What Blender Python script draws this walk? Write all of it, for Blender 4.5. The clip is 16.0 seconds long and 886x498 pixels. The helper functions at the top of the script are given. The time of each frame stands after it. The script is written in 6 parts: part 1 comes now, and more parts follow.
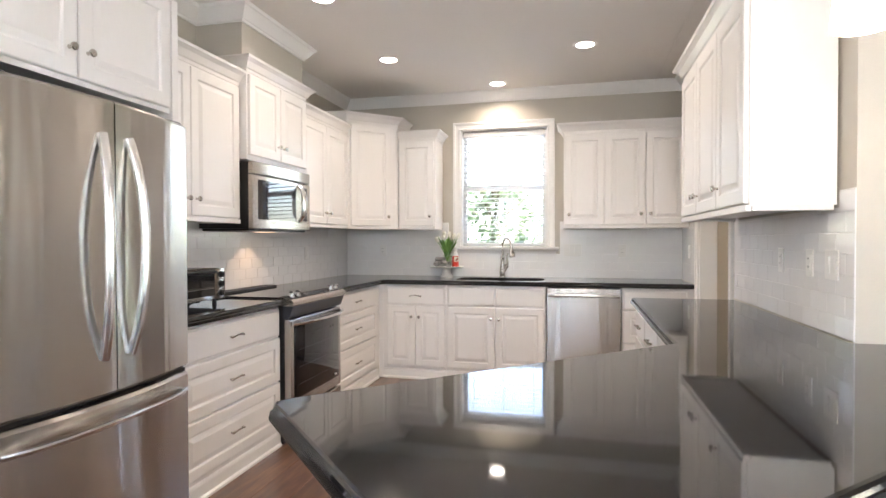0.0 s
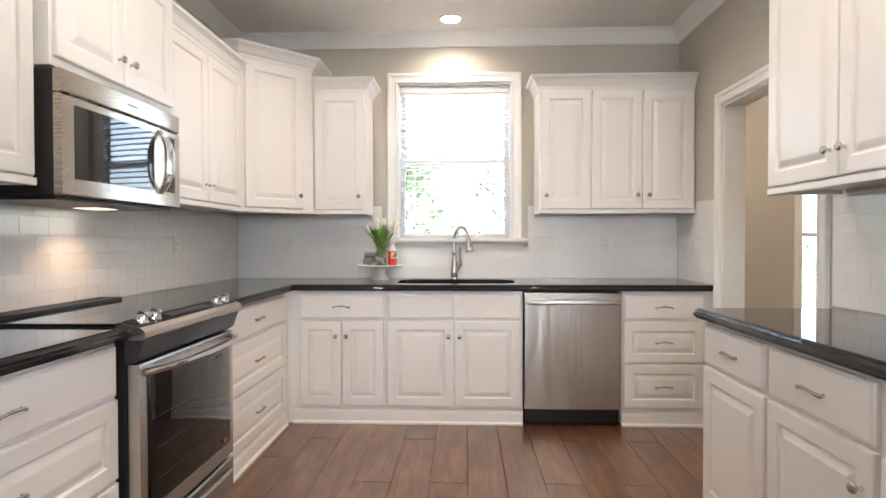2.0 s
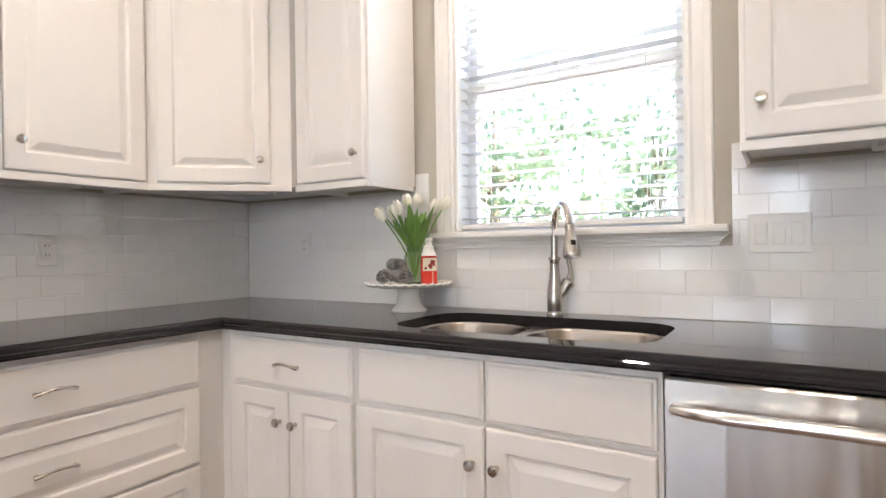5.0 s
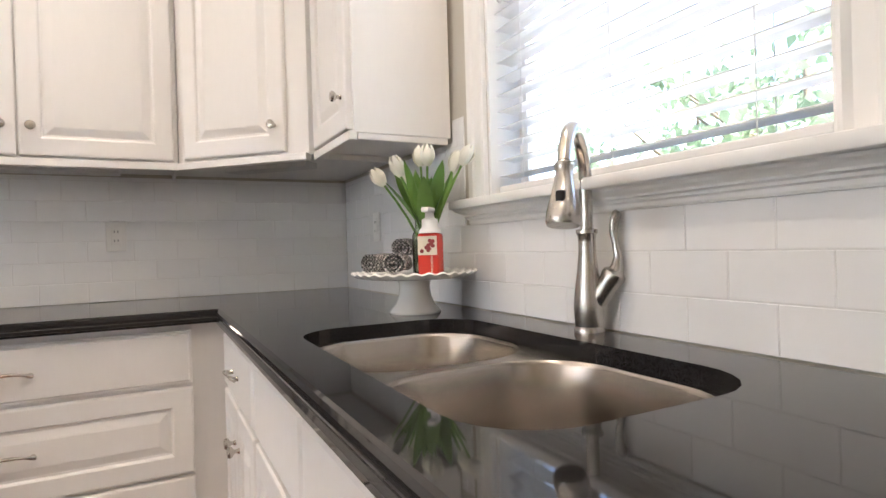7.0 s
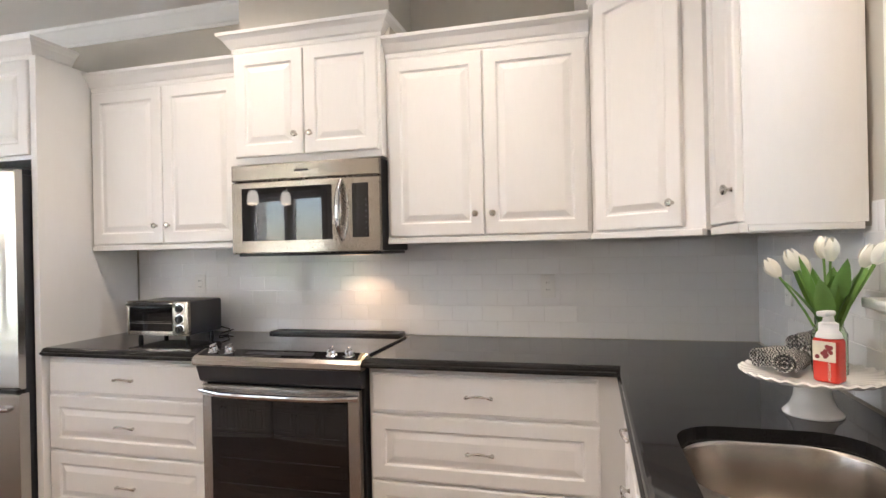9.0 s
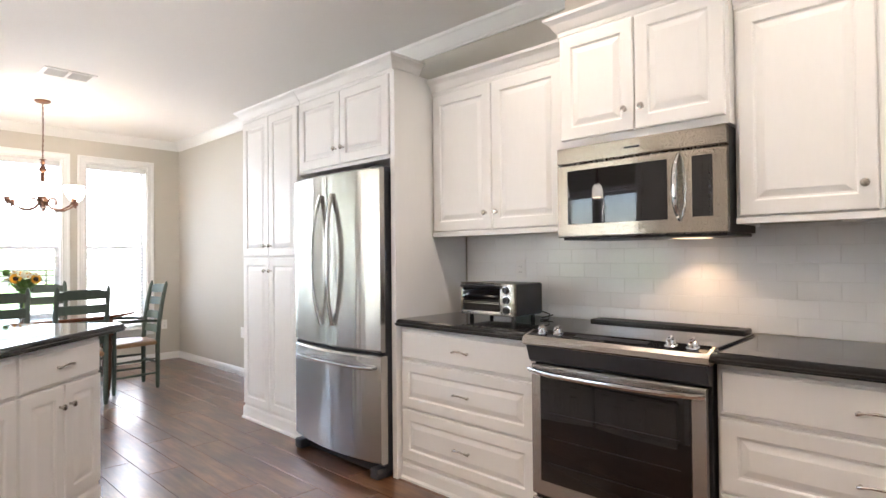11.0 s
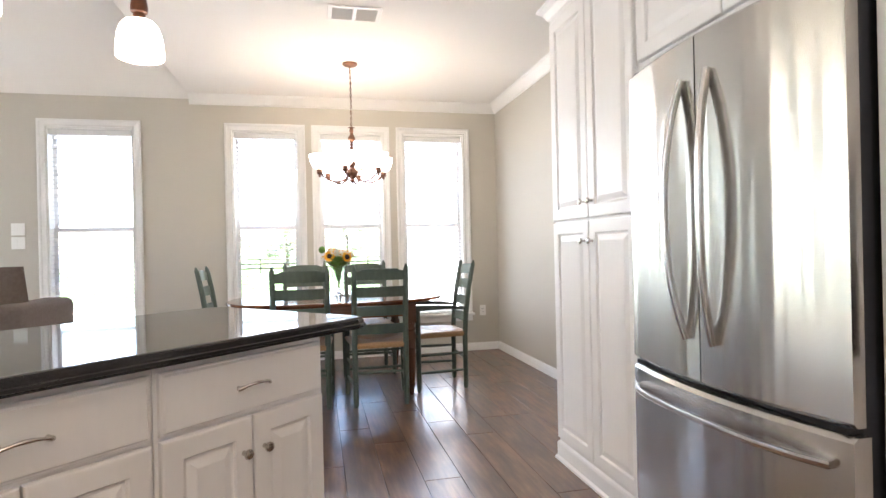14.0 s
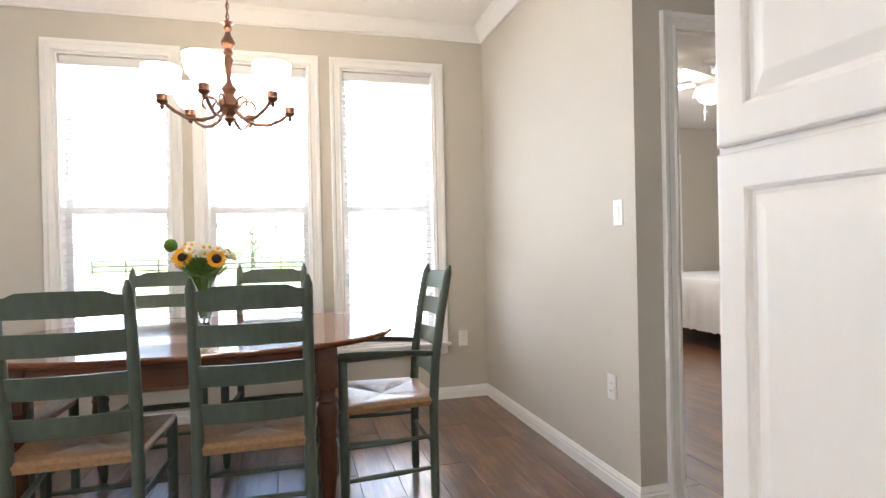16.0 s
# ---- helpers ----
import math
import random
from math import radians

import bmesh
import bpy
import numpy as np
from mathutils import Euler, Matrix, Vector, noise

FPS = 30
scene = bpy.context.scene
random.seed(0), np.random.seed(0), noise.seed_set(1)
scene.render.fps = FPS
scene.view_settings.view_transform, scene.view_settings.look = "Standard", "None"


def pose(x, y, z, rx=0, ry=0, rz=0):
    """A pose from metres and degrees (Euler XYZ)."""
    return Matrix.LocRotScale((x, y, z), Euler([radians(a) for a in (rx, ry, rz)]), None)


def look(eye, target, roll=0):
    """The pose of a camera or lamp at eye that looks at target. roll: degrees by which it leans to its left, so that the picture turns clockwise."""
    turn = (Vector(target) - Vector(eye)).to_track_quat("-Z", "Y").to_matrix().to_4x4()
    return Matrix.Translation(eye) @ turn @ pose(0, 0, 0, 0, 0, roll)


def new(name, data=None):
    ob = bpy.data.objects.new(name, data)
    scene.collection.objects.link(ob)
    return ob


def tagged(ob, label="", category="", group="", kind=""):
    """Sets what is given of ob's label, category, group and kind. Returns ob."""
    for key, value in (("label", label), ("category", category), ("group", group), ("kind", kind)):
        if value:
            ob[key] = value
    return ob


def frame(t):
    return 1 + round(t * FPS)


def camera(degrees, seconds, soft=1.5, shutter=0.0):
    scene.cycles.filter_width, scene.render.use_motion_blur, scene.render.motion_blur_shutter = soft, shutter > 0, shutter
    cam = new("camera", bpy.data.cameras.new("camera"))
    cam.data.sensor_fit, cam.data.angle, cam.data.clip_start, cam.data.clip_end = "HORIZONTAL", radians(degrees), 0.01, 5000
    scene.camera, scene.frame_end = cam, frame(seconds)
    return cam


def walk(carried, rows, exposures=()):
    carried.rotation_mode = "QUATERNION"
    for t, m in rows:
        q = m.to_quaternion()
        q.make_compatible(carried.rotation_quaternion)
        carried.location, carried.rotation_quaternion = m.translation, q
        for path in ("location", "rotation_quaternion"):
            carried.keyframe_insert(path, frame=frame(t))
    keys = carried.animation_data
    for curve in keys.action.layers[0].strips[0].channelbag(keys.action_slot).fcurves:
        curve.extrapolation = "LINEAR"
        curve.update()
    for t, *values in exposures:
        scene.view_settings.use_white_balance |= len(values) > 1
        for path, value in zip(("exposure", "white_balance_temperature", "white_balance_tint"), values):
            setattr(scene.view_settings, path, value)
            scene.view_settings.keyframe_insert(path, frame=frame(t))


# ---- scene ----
cam = camera(77.1, 16.0)

PATH = [
    (0, (2.382, -5.519, 1.275), (1.914, -3.575, 1.245), -0.1),
    (0.5, (2.171, -5.196, 1.277), (1.83, -3.225, 1.246), -0.0),
    (1, (1.977, -4.888, 1.265), (1.689, -2.909, 1.232), -0.1),
    (1.5, (1.804, -4.561, 1.243), (1.626, -2.569, 1.217), -0.1),
    (2, (1.746, -4.211, 1.2), (1.668, -2.213, 1.169), -0.1),
    (2.5, (1.783, -3.858, 1.182), (1.737, -1.859, 1.153), -0.2),
    (3, (1.894, -3.449, 1.188), (1.847, -1.45, 1.158), -0.4),
    (3.5, (2.019, -3.079, 1.185), (1.833, -1.088, 1.162), -0.6),
    (4, (2.162, -2.73, 1.189), (1.672, -0.792, 1.17), -0.7),
    (6.3, (2.438, -1.019, 1.078), (0.907, 0.267, 1.072), -1.5),
    (6.5, (2.439, -0.938, 1.073), (0.851, 0.277, 1.062), -1.7),
    (7, (2.497, -0.798, 1.088), (0.722, 0.124, 1.08), -1.7),
    (7.5, (2.635, -0.733, 1.138), (0.715, -0.175, 1.158), -1.5),
    (8, (2.729, -0.697, 1.24), (0.731, -0.601, 1.273), -1.1),
    (8.5, (2.75, -0.688, 1.344), (0.767, -0.951, 1.35), -1.2),
    (9, (2.755, -0.722, 1.357), (0.822, -1.235, 1.357), -1.2),
    (9.5, (2.764, -0.8, 1.339), (0.907, -1.543, 1.342), -1.0),
    (10, (2.755, -0.86, 1.331), (1.007, -1.832, 1.332), -0.9),
    (10.2, (2.755, -0.884, 1.318), (1.06, -1.945, 1.328), -0.8),
    (12.5, (2.575, -1.286, 1.206), (1.602, -3.033, 1.21), -0.9),
    (13, (2.347, -1.563, 1.189), (1.519, -3.384, 1.189), -1.0),
    (13.5, (2.075, -1.916, 1.166), (1.458, -3.819, 1.166), -1.1),
    (14, (1.874, -2.368, 1.154), (1.431, -4.318, 1.15), -1.3),
    (14.5, (1.711, -2.855, 1.159), (1.316, -4.816, 1.153), -1.2),
    (15, (1.566, -3.366, 1.165), (1.197, -5.331, 1.153), -1.3),
    (15.3, (1.502, -3.685, 1.148), (1.127, -5.65, 1.138), -1.3),
    (15.6, (1.425, -3.991, 1.154), (0.995, -5.944, 1.142), -1.2),
    (16, (1.295, -4.404, 1.131), (0.767, -6.333, 1.121), -1.2),
]
walk(cam, [(t, look(eye, target, roll)) for t, eye, target, roll in PATH], exposures=((0, 3.55, 6180, 14), (10.2, 3.56, 6180, 14), (13.5, 3.48, 6280, 14), (16, 3.46, 6420, 14)))


# ---- light ----
world = bpy.data.worlds.new("sky")
scene.world = world
world.use_nodes = True
wn = world.node_tree
sky = wn.nodes.new("ShaderNodeTexSky")
sky.sky_type, sky.sun_disc = "NISHITA", False
sky.sun_elevation, sky.sun_rotation = radians(62), radians(90)
wn.nodes["Background"].inputs[1].default_value = 0.15
wn.links.new(sky.outputs[0], wn.nodes["Background"].inputs[0])
sun = new("sun", bpy.data.lights.new("sun", "SUN"))
sun.data.energy, sun.data.angle, sun.data.color = 5.0, radians(0.5), (1, 0.95, 0.88)
sun.matrix_world = pose(0, 0, 12, 28, 0, 90)

CEIL = 2.755


def lamp(name, kind, energy, m, color=(1, 0.82, 0.62), **kw):
    ob = new(name, bpy.data.lights.new(name, kind))
    ob.data.energy, ob.data.color = energy, color
    for k, v in kw.items():
        if k == "size":
            ob.data.size = v
        if k == "size_y":
            ob.data.shape, ob.data.size_y = "RECTANGLE", v
        if k == "disk":
            ob.data.shape, ob.data.size = "DISK", v
        if k == "radius":
            ob.data.shadow_soft_size = v
        if k == "spread":
            ob.data.spread = radians(v)
        if k == "spot":
            ob.data.spot_size, ob.data.spot_blend = radians(v), 0.6
    ob.matrix_world = m
    return ob


CANS = [(1.65, -0.29), (0.885, -1.19), (2.44, -1.17), (0.877, -2.38), (2.44, -2.38)]
for cx, cy in CANS:
    lamp("can_lamp", "AREA", 0.62, pose(cx, cy, CEIL - 0.012), disk=0.11, spread=140)
PENDANTS = [(2.464, -4.51), (2.802, -4.153), (3.13, -3.80)]
for px, py in PENDANTS:
    lamp("pendant_bulb", "POINT", 0.2, pose(px, py, 1.88), radius=0.03)
CH = (1.56, -7.2)
for k in range(6):
    a = radians(60 * k + 15)
    lamp("chandelier_bulb", "POINT", 0.065, pose(CH[0] + 0.3 * math.cos(a), CH[1] + 0.3 * math.sin(a), 1.90), (1, 0.70, 0.40), radius=0.025)
# sky light through the dining windows: upper sashes, and the whole of the two brightest
for wx, power, za, zb in ((0.598, 2.0, 0.47, 2.34), (1.493, 1.5, 1.46, 2.34), (2.367, 1.5, 1.46, 2.34), (3.993, 0.6, 1.46, 2.34)):
    lamp("window_light", "AREA", power, pose(wx, -8.527, (za + zb) / 2, 90, 0, 0), (0.84, 0.92, 1.0), size=0.58, size_y=zb - za)
# and through the upper sash over the sink
lamp("window_light", "AREA", 0.35, pose(1.668, 0.144, 2.085, -90, 0, 0), (0.90, 0.95, 1.0), size=0.74, size_y=0.50)
# added lamp: brightens the utility room, whose own source is out of view
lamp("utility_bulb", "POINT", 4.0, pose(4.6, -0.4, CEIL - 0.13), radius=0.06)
lamp("fan_bulb", "POINT", 10.0, pose(-2.38, -8.6, CEIL - 0.45), (1, 0.95, 0.88), radius=0.05)
lamp("hood_bulb", "SPOT", 0.55, pose(0.16, -1.86, 1.335), (1, 0.66, 0.38), radius=0.02, spot=120)

# ---- materials ----


def mat(name, color, rough=0.5, metal=0.0, scale=30.0, vary=0.06, bump=0.0, bscale=None, stretch=(1, 1, 1), rvary=0.0, spec=0.5, coat=0.0, big=0.6, random_v=0.0, emit=0.0, trans=0.0, ior=1.45):
    m = bpy.data.materials.new(name)
    m.use_nodes = True
    nt = m.node_tree
    p = nt.nodes["Principled BSDF"]
    n, link = nt.nodes.new, nt.links.new
    tc, mp = n("ShaderNodeTexCoord"), n("ShaderNodeMapping")
    mp.inputs["Scale"].default_value = stretch
    link(tc.outputs["Object"], mp.inputs["Vector"])
    fine, broad = n("ShaderNodeTexNoise"), n("ShaderNodeTexNoise")
    fine.inputs["Scale"].default_value, broad.inputs["Scale"].default_value = scale, big
    fine.inputs["Detail"].default_value, broad.inputs["Detail"].default_value = 6, 3
    link(mp.outputs[0], fine.inputs["Vector"])
    link(tc.outputs["Object"], broad.inputs["Vector"])
    add, mul = n("ShaderNodeMath"), n("ShaderNodeMapRange")
    link(fine.outputs[0], add.inputs[0])
    link(broad.outputs[0], add.inputs[1])
    mul.inputs[1].default_value, mul.inputs[2].default_value = 0.6, 1.4
    mul.inputs[3].default_value, mul.inputs[4].default_value = 1 - vary, 1 + vary
    link(add.outputs[0], mul.inputs[0])
    last = mul.outputs[0]
    if random_v:
        oi, mr, ml = n("ShaderNodeObjectInfo"), n("ShaderNodeMapRange"), n("ShaderNodeMath")
        mr.inputs[3].default_value, mr.inputs[4].default_value = 1 - random_v, 1 + random_v
        link(oi.outputs["Random"], mr.inputs[0])
        ml.operation = "MULTIPLY"
        link(last, ml.inputs[0])
        link(mr.outputs[0], ml.inputs[1])
        last = ml.outputs[0]
    mix = n("ShaderNodeVectorMath")
    mix.operation = "SCALE"
    mix.inputs[0].default_value = color
    link(last, mix.inputs["Scale"])
    link(mix.outputs[0], p.inputs["Base Color"])
    p.inputs["Roughness"].default_value, p.inputs["Metallic"].default_value = rough, metal
    p.inputs["Specular IOR Level"].default_value = spec
    p.inputs["Coat Weight"].default_value = coat
    p.inputs["Transmission Weight"].default_value, p.inputs["IOR"].default_value = trans, ior
    if rvary:
        rr = n("ShaderNodeMapRange")
        rr.inputs[3].default_value, rr.inputs[4].default_value = max(0.0, rough - rvary), rough + rvary
        link(fine.outputs[0], rr.inputs[0])
        link(rr.outputs[0], p.inputs["Roughness"])
    if bump:
        b = n("ShaderNodeBump")
        b.inputs["Strength"].default_value, b.inputs["Distance"].default_value = bump, 0.002
        src = fine
        if bscale:
            src = n("ShaderNodeTexNoise")
            src.inputs["Scale"].default_value = bscale
            link(mp.outputs[0], src.inputs["Vector"])
        link(src.outputs[0], b.inputs["Height"])
        link(b.outputs[0], p.inputs["Normal"])
    if emit:
        p.inputs["Emission Color"].default_value, p.inputs["Emission Strength"].default_value = (*color, 1), emit
    return m


M_CAB = mat("cabinet_paint", (0.81, 0.79, 0.765), 0.32, vary=0.015, scale=60, bump=0.06, stretch=(1, 1, 0.2))
M_TRIM = mat("trim_paint", (0.80, 0.79, 0.765), 0.35, vary=0.015, scale=40, bump=0.05)
M_WALL = mat("wall_paint", (0.53, 0.495, 0.43), 0.75, vary=0.025, scale=150, bump=0.25, bscale=260)
M_CEIL = mat("ceiling_paint", (0.85, 0.83, 0.795), 0.85, vary=0.02, scale=120, bump=0.25, bscale=200)
M_TILE = mat("white_glazed_tile", (0.85, 0.845, 0.835), 0.10, vary=0.015, scale=8, bump=0.06, random_v=0.012)
M_GROUT = mat("grout", (0.76, 0.75, 0.73), 0.85, vary=0.05, scale=200, bump=0.3)
M_STONE = mat("black_granite", (0.016, 0.0155, 0.0165), 0.045, vary=0.6, scale=420, spec=0.55)
M_STEEL = mat("brushed_steel", (0.50, 0.475, 0.445), 0.25, 1.0, vary=0.02, scale=30, stretch=(7, 7, 0.04), rvary=0.015)


def wavy(m, strength, scale, stretch):
    """Adds the slow waviness of rolled sheet to a metal's bump."""
    nt = m.node_tree
    p = nt.nodes["Principled BSDF"]
    tc, mp, nz, b = nt.nodes.new("ShaderNodeTexCoord"), nt.nodes.new("ShaderNodeMapping"), nt.nodes.new("ShaderNodeTexNoise"), nt.nodes.new("ShaderNodeBump")
    mp.inputs["Scale"].default_value = stretch
    nz.inputs["Scale"].default_value, nz.inputs["Detail"].default_value = scale, 1.0
    b.inputs["Strength"].default_value, b.inputs["Distance"].default_value = strength, 0.01
    nt.links.new(tc.outputs["Object"], mp.inputs["Vector"])
    nt.links.new(mp.outputs[0], nz.inputs["Vector"])
    nt.links.new(nz.outputs[0], b.inputs["Height"])
    old = p.inputs["Normal"].links[0].from_socket if p.inputs["Normal"].links else None
    if old:
        nt.links.new(old, b.inputs["Normal"])
    nt.links.new(b.outputs[0], p.inputs["Normal"])


def brushed(m, amount):
    """Brushing that draws reflections out up and down."""
    nt = m.node_tree
    c = nt.nodes.new("ShaderNodeCombineXYZ")
    c.inputs[2].default_value = 1.0
    nt.links.new(c.outputs[0], nt.nodes["Principled BSDF"].inputs["Tangent"])
    nt.nodes["Principled BSDF"].inputs["Anisotropic"].default_value = amount


wavy(M_STEEL, 0.5, 13.0, (1, 1, 0.06))
brushed(M_STEEL, 0.9)
M_STEELH = mat("brushed_steel_front", (0.38, 0.34, 0.295), 0.27, 1.0, vary=0.04, scale=40, stretch=(0.5, 6, 6), rvary=0.04)
brushed(M_STEELH, 0.85)
M_BOWL = mat("satin_steel_bowl", (0.50, 0.455, 0.41), 0.25, 1.0, vary=0.03, scale=40, stretch=(0.5, 6, 6))
M_STRAP = mat("satin_steel_handle", (0.74, 0.73, 0.72), 0.22, 1.0, vary=0.02)
M_NICKEL = mat("satin_nickel", (0.55, 0.52, 0.48), 0.26, 1.0, vary=0.03)
M_CHROME = mat("chrome", (0.72, 0.72, 0.73), 0.08, 1.0, vary=0.02)
M_BLACK = mat("black_plastic", (0.012, 0.012, 0.013), 0.35, vary=0.1)
M_GLASSB = mat("black_glass", (0.010, 0.009, 0.010), 0.03, vary=0.1, spec=0.6)
M_DARK = mat("dark_grey_enamel", (0.035, 0.036, 0.042), 0.35, vary=0.1)
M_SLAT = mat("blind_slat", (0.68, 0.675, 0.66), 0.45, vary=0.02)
M_GREEN = mat("green_milk_paint", (0.082, 0.108, 0.086), 0.42, vary=0.22, scale=40, bump=0.15, stretch=(1, 1, 0.3))
M_TABLE = mat("cherry_varnish", (0.17, 0.058, 0.026), 0.14, vary=0.25, scale=18, stretch=(0.25, 6, 6), coat=0.4)
M_TURN = mat("turned_wood_stain", (0.10, 0.038, 0.018), 0.3, vary=0.25, scale=25, stretch=(5, 5, 0.4))
M_RUSH = mat("woven_rush", (0.34, 0.20, 0.10), 0.42, vary=0.35, scale=60, bump=0.8)
M_BRONZE = mat("copper_bronze", (0.16, 0.080, 0.052), 0.35, 0.8, vary=0.25, scale=50)
M_CERAMIC = mat("white_ceramic", (0.80, 0.785, 0.75), 0.15, vary=0.02)
M_PLATE = mat("switch_plate", (0.80, 0.79, 0.76), 0.3, vary=0.01)
M_SHADE = mat("lit_glass_shade", (1.0, 0.90, 0.76), 0.4, emit=1.0)
M_WARM = mat("dim_warm_lens", (1.0, 0.70, 0.40), 0.4, emit=0.25)
M_LENS = mat("lit_lens", (1.0, 0.92, 0.80), 0.4, emit=2.5)
M_SOFA = mat("grey_brown_suede", (0.16, 0.125, 0.105), 0.9, vary=0.2, scale=40, bump=0.3)
M_BEDW = mat("white_bedspread", (0.75, 0.75, 0.75), 0.85, vary=0.05, bump=0.5)
M_LEAF = mat("tree_leaf", (0.12, 0.15, 0.085), 0.6, vary=0.35, scale=3)
lf = M_LEAF.node_tree
tl, mx = lf.nodes.new("ShaderNodeBsdfTranslucent"), lf.nodes.new("ShaderNodeMixShader")
tl.inputs["Color"].default_value = (0.17, 0.22, 0.13, 1)
mx.inputs[0].default_value = 0.5
lf.links.new(lf.nodes["Principled BSDF"].outputs[0], mx.inputs[1])
lf.links.new(tl.outputs[0], mx.inputs[2])
lf.links.new(mx.outputs[0], lf.nodes["Material Output"].inputs[0])
M_PATIO = mat("pale_concrete", (0.55, 0.53, 0.49), 0.85, vary=0.12, scale=6, bump=0.3)
M_BARK = mat("bark", (0.12, 0.09, 0.06), 0.9, vary=0.3, bump=0.8)
M_GRASS = mat("lawn", (0.10, 0.16, 0.05), 0.9, vary=0.35, scale=2, bump=0.5)


def glass(name, color=(1, 1, 1), rough=0.0):
    m = bpy.data.materials.new(name)
    m.use_nodes = True
    p = m.node_tree.nodes["Principled BSDF"]
    p.inputs["Base Color"].default_value = (*color, 1)
    p.inputs["Roughness"].default_value, p.inputs["Transmission Weight"].default_value = rough, 1.0
    p.inputs["IOR"].default_value = 1.45
    return m


M_GLASS = glass("clear_glass")


def wood_floor():
    """Hand-scraped brown planks: grain along y, colour by plank."""
    m = bpy.data.materials.new("plank_floor")
    m.use_nodes = True
    nt = m.node_tree
    n, link, p = nt.nodes.new, nt.links.new, nt.nodes["Principled BSDF"]
    tc, mp, oi = n("ShaderNodeTexCoord"), n("ShaderNodeMapping"), n("ShaderNodeObjectInfo")
    mp.inputs["Scale"].default_value = (1, 0.09, 1)
    off = n("ShaderNodeVectorMath")
    off.operation = "ADD"
    sc = n("ShaderNodeVectorMath")
    sc.operation = "SCALE"
    sc.inputs[0].default_value = (7, 31, 3)
    link(oi.outputs["Random"], sc.inputs["Scale"])
    link(tc.outputs["Object"], off.inputs[0])
    link(sc.outputs[0], off.inputs[1])
    link(off.outputs[0], mp.inputs["Vector"])
    mp2 = n("ShaderNodeMapping")
    mp2.inputs["Scale"].default_value = (1, 0.35, 1)
    link(off.outputs[0], mp2.inputs["Vector"])
    g, blot = n("ShaderNodeTexNoise"), n("ShaderNodeTexNoise")
    g.inputs["Scale"].default_value, g.inputs["Detail"].default_value, g.inputs["Roughness"].default_value = 42, 5, 0.62
    blot.inputs["Scale"].default_value, blot.inputs["Detail"].default_value = 9, 4
    link(mp.outputs[0], g.inputs["Vector"])
    link(mp2.outputs[0], blot.inputs["Vector"])
    mixer = n("ShaderNodeMath")
    mixer.operation = "MULTIPLY_ADD"
    mixer.inputs[1].default_value = 0.5
    link(g.outputs[0], mixer.inputs[0])
    ha = n("ShaderNodeMath")
    ha.operation = "MULTIPLY"
    ha.inputs[1].default_value = 0.5
    link(blot.outputs[0], ha.inputs[0])
    link(ha.outputs[0], mixer.inputs[2])
    ramp = n("ShaderNodeValToRGB")
    cr = ramp.color_ramp
    cr.elements[0].position, cr.elements[0].color = 0.36, (0.066, 0.027, 0.012, 1)
    cr.elements[1].position, cr.elements[1].color = 0.64, (0.200, 0.096, 0.045, 1)
    e = cr.elements.new(0.5)
    e.color = (0.122, 0.053, 0.024, 1)
    link(mixer.outputs[0], ramp.inputs[0])
    mr, scale2 = n("ShaderNodeMapRange"), n("ShaderNodeVectorMath")
    mr.inputs[3].default_value, mr.inputs[4].default_value = 0.82, 1.18
    link(oi.outputs["Random"], mr.inputs[0])
    scale2.operation = "SCALE"
    link(ramp.outputs[0], scale2.inputs[0])
    link(mr.outputs[0], scale2.inputs["Scale"])
    link(scale2.outputs[0], p.inputs["Base Color"])
    rr = n("ShaderNodeMapRange")
    rr.inputs[3].default_value, rr.inputs[4].default_value = 0.30, 0.36
    p.inputs["Specular IOR Level"].default_value, p.inputs["Coat Weight"].default_value, p.inputs["Coat Roughness"].default_value = 0.5, 0.9, 0.22
    link(blot.outputs[0], rr.inputs[0])
    link(rr.outputs[0], p.inputs["Roughness"])
    return m


M_FLOOR = wood_floor()

# ---- builders ----


def mesh_of(name, bm, material, smooth=False):
    bmesh.ops.recalc_face_normals(bm, faces=bm.faces)
    me = bpy.data.meshes.new(name)
    bm.to_mesh(me)
    bm.free()
    me.materials.append(material)
    if smooth:
        me.shade_smooth()
        me.set_sharp_from_angle(angle=radians(40))
    return me


def part(name, bm, material, parent=None, label="", smooth=True, m=None):
    ob = new(name, mesh_of(name, bm, material, smooth))
    if parent:
        ob.parent = parent
    if m:
        ob.matrix_basis = m
    if label:
        ob["label"] = label
    return ob


def thing(name, m, label, category, group="", kind=""):
    ob = new(name)
    ob.empty_display_size = 0.1
    ob.matrix_basis = m
    return tagged(ob, label, category, group, kind)


def box(bm, a, b, bevel=0.0, seg=2):
    lo, hi = [min(p, q) for p, q in zip(a, b)], [max(p, q) for p, q in zip(a, b)]
    r = bmesh.ops.create_cube(bm, size=1)
    for v in r["verts"]:
        v.co = [(lo[k] + hi[k]) / 2 + v.co[k] * (hi[k] - lo[k]) for k in range(3)]
    if bevel:
        es = {e for v in r["verts"] for e in v.link_edges}
        bmesh.ops.bevel(bm, geom=list(es), offset=bevel, segments=seg, affect="EDGES", profile=0.5)
    return bm


def B(*boxes, bevel=0.0, seg=2):
    bm = bmesh.new()
    for a, b in boxes:
        box(bm, a, b, bevel, seg)
    return bm


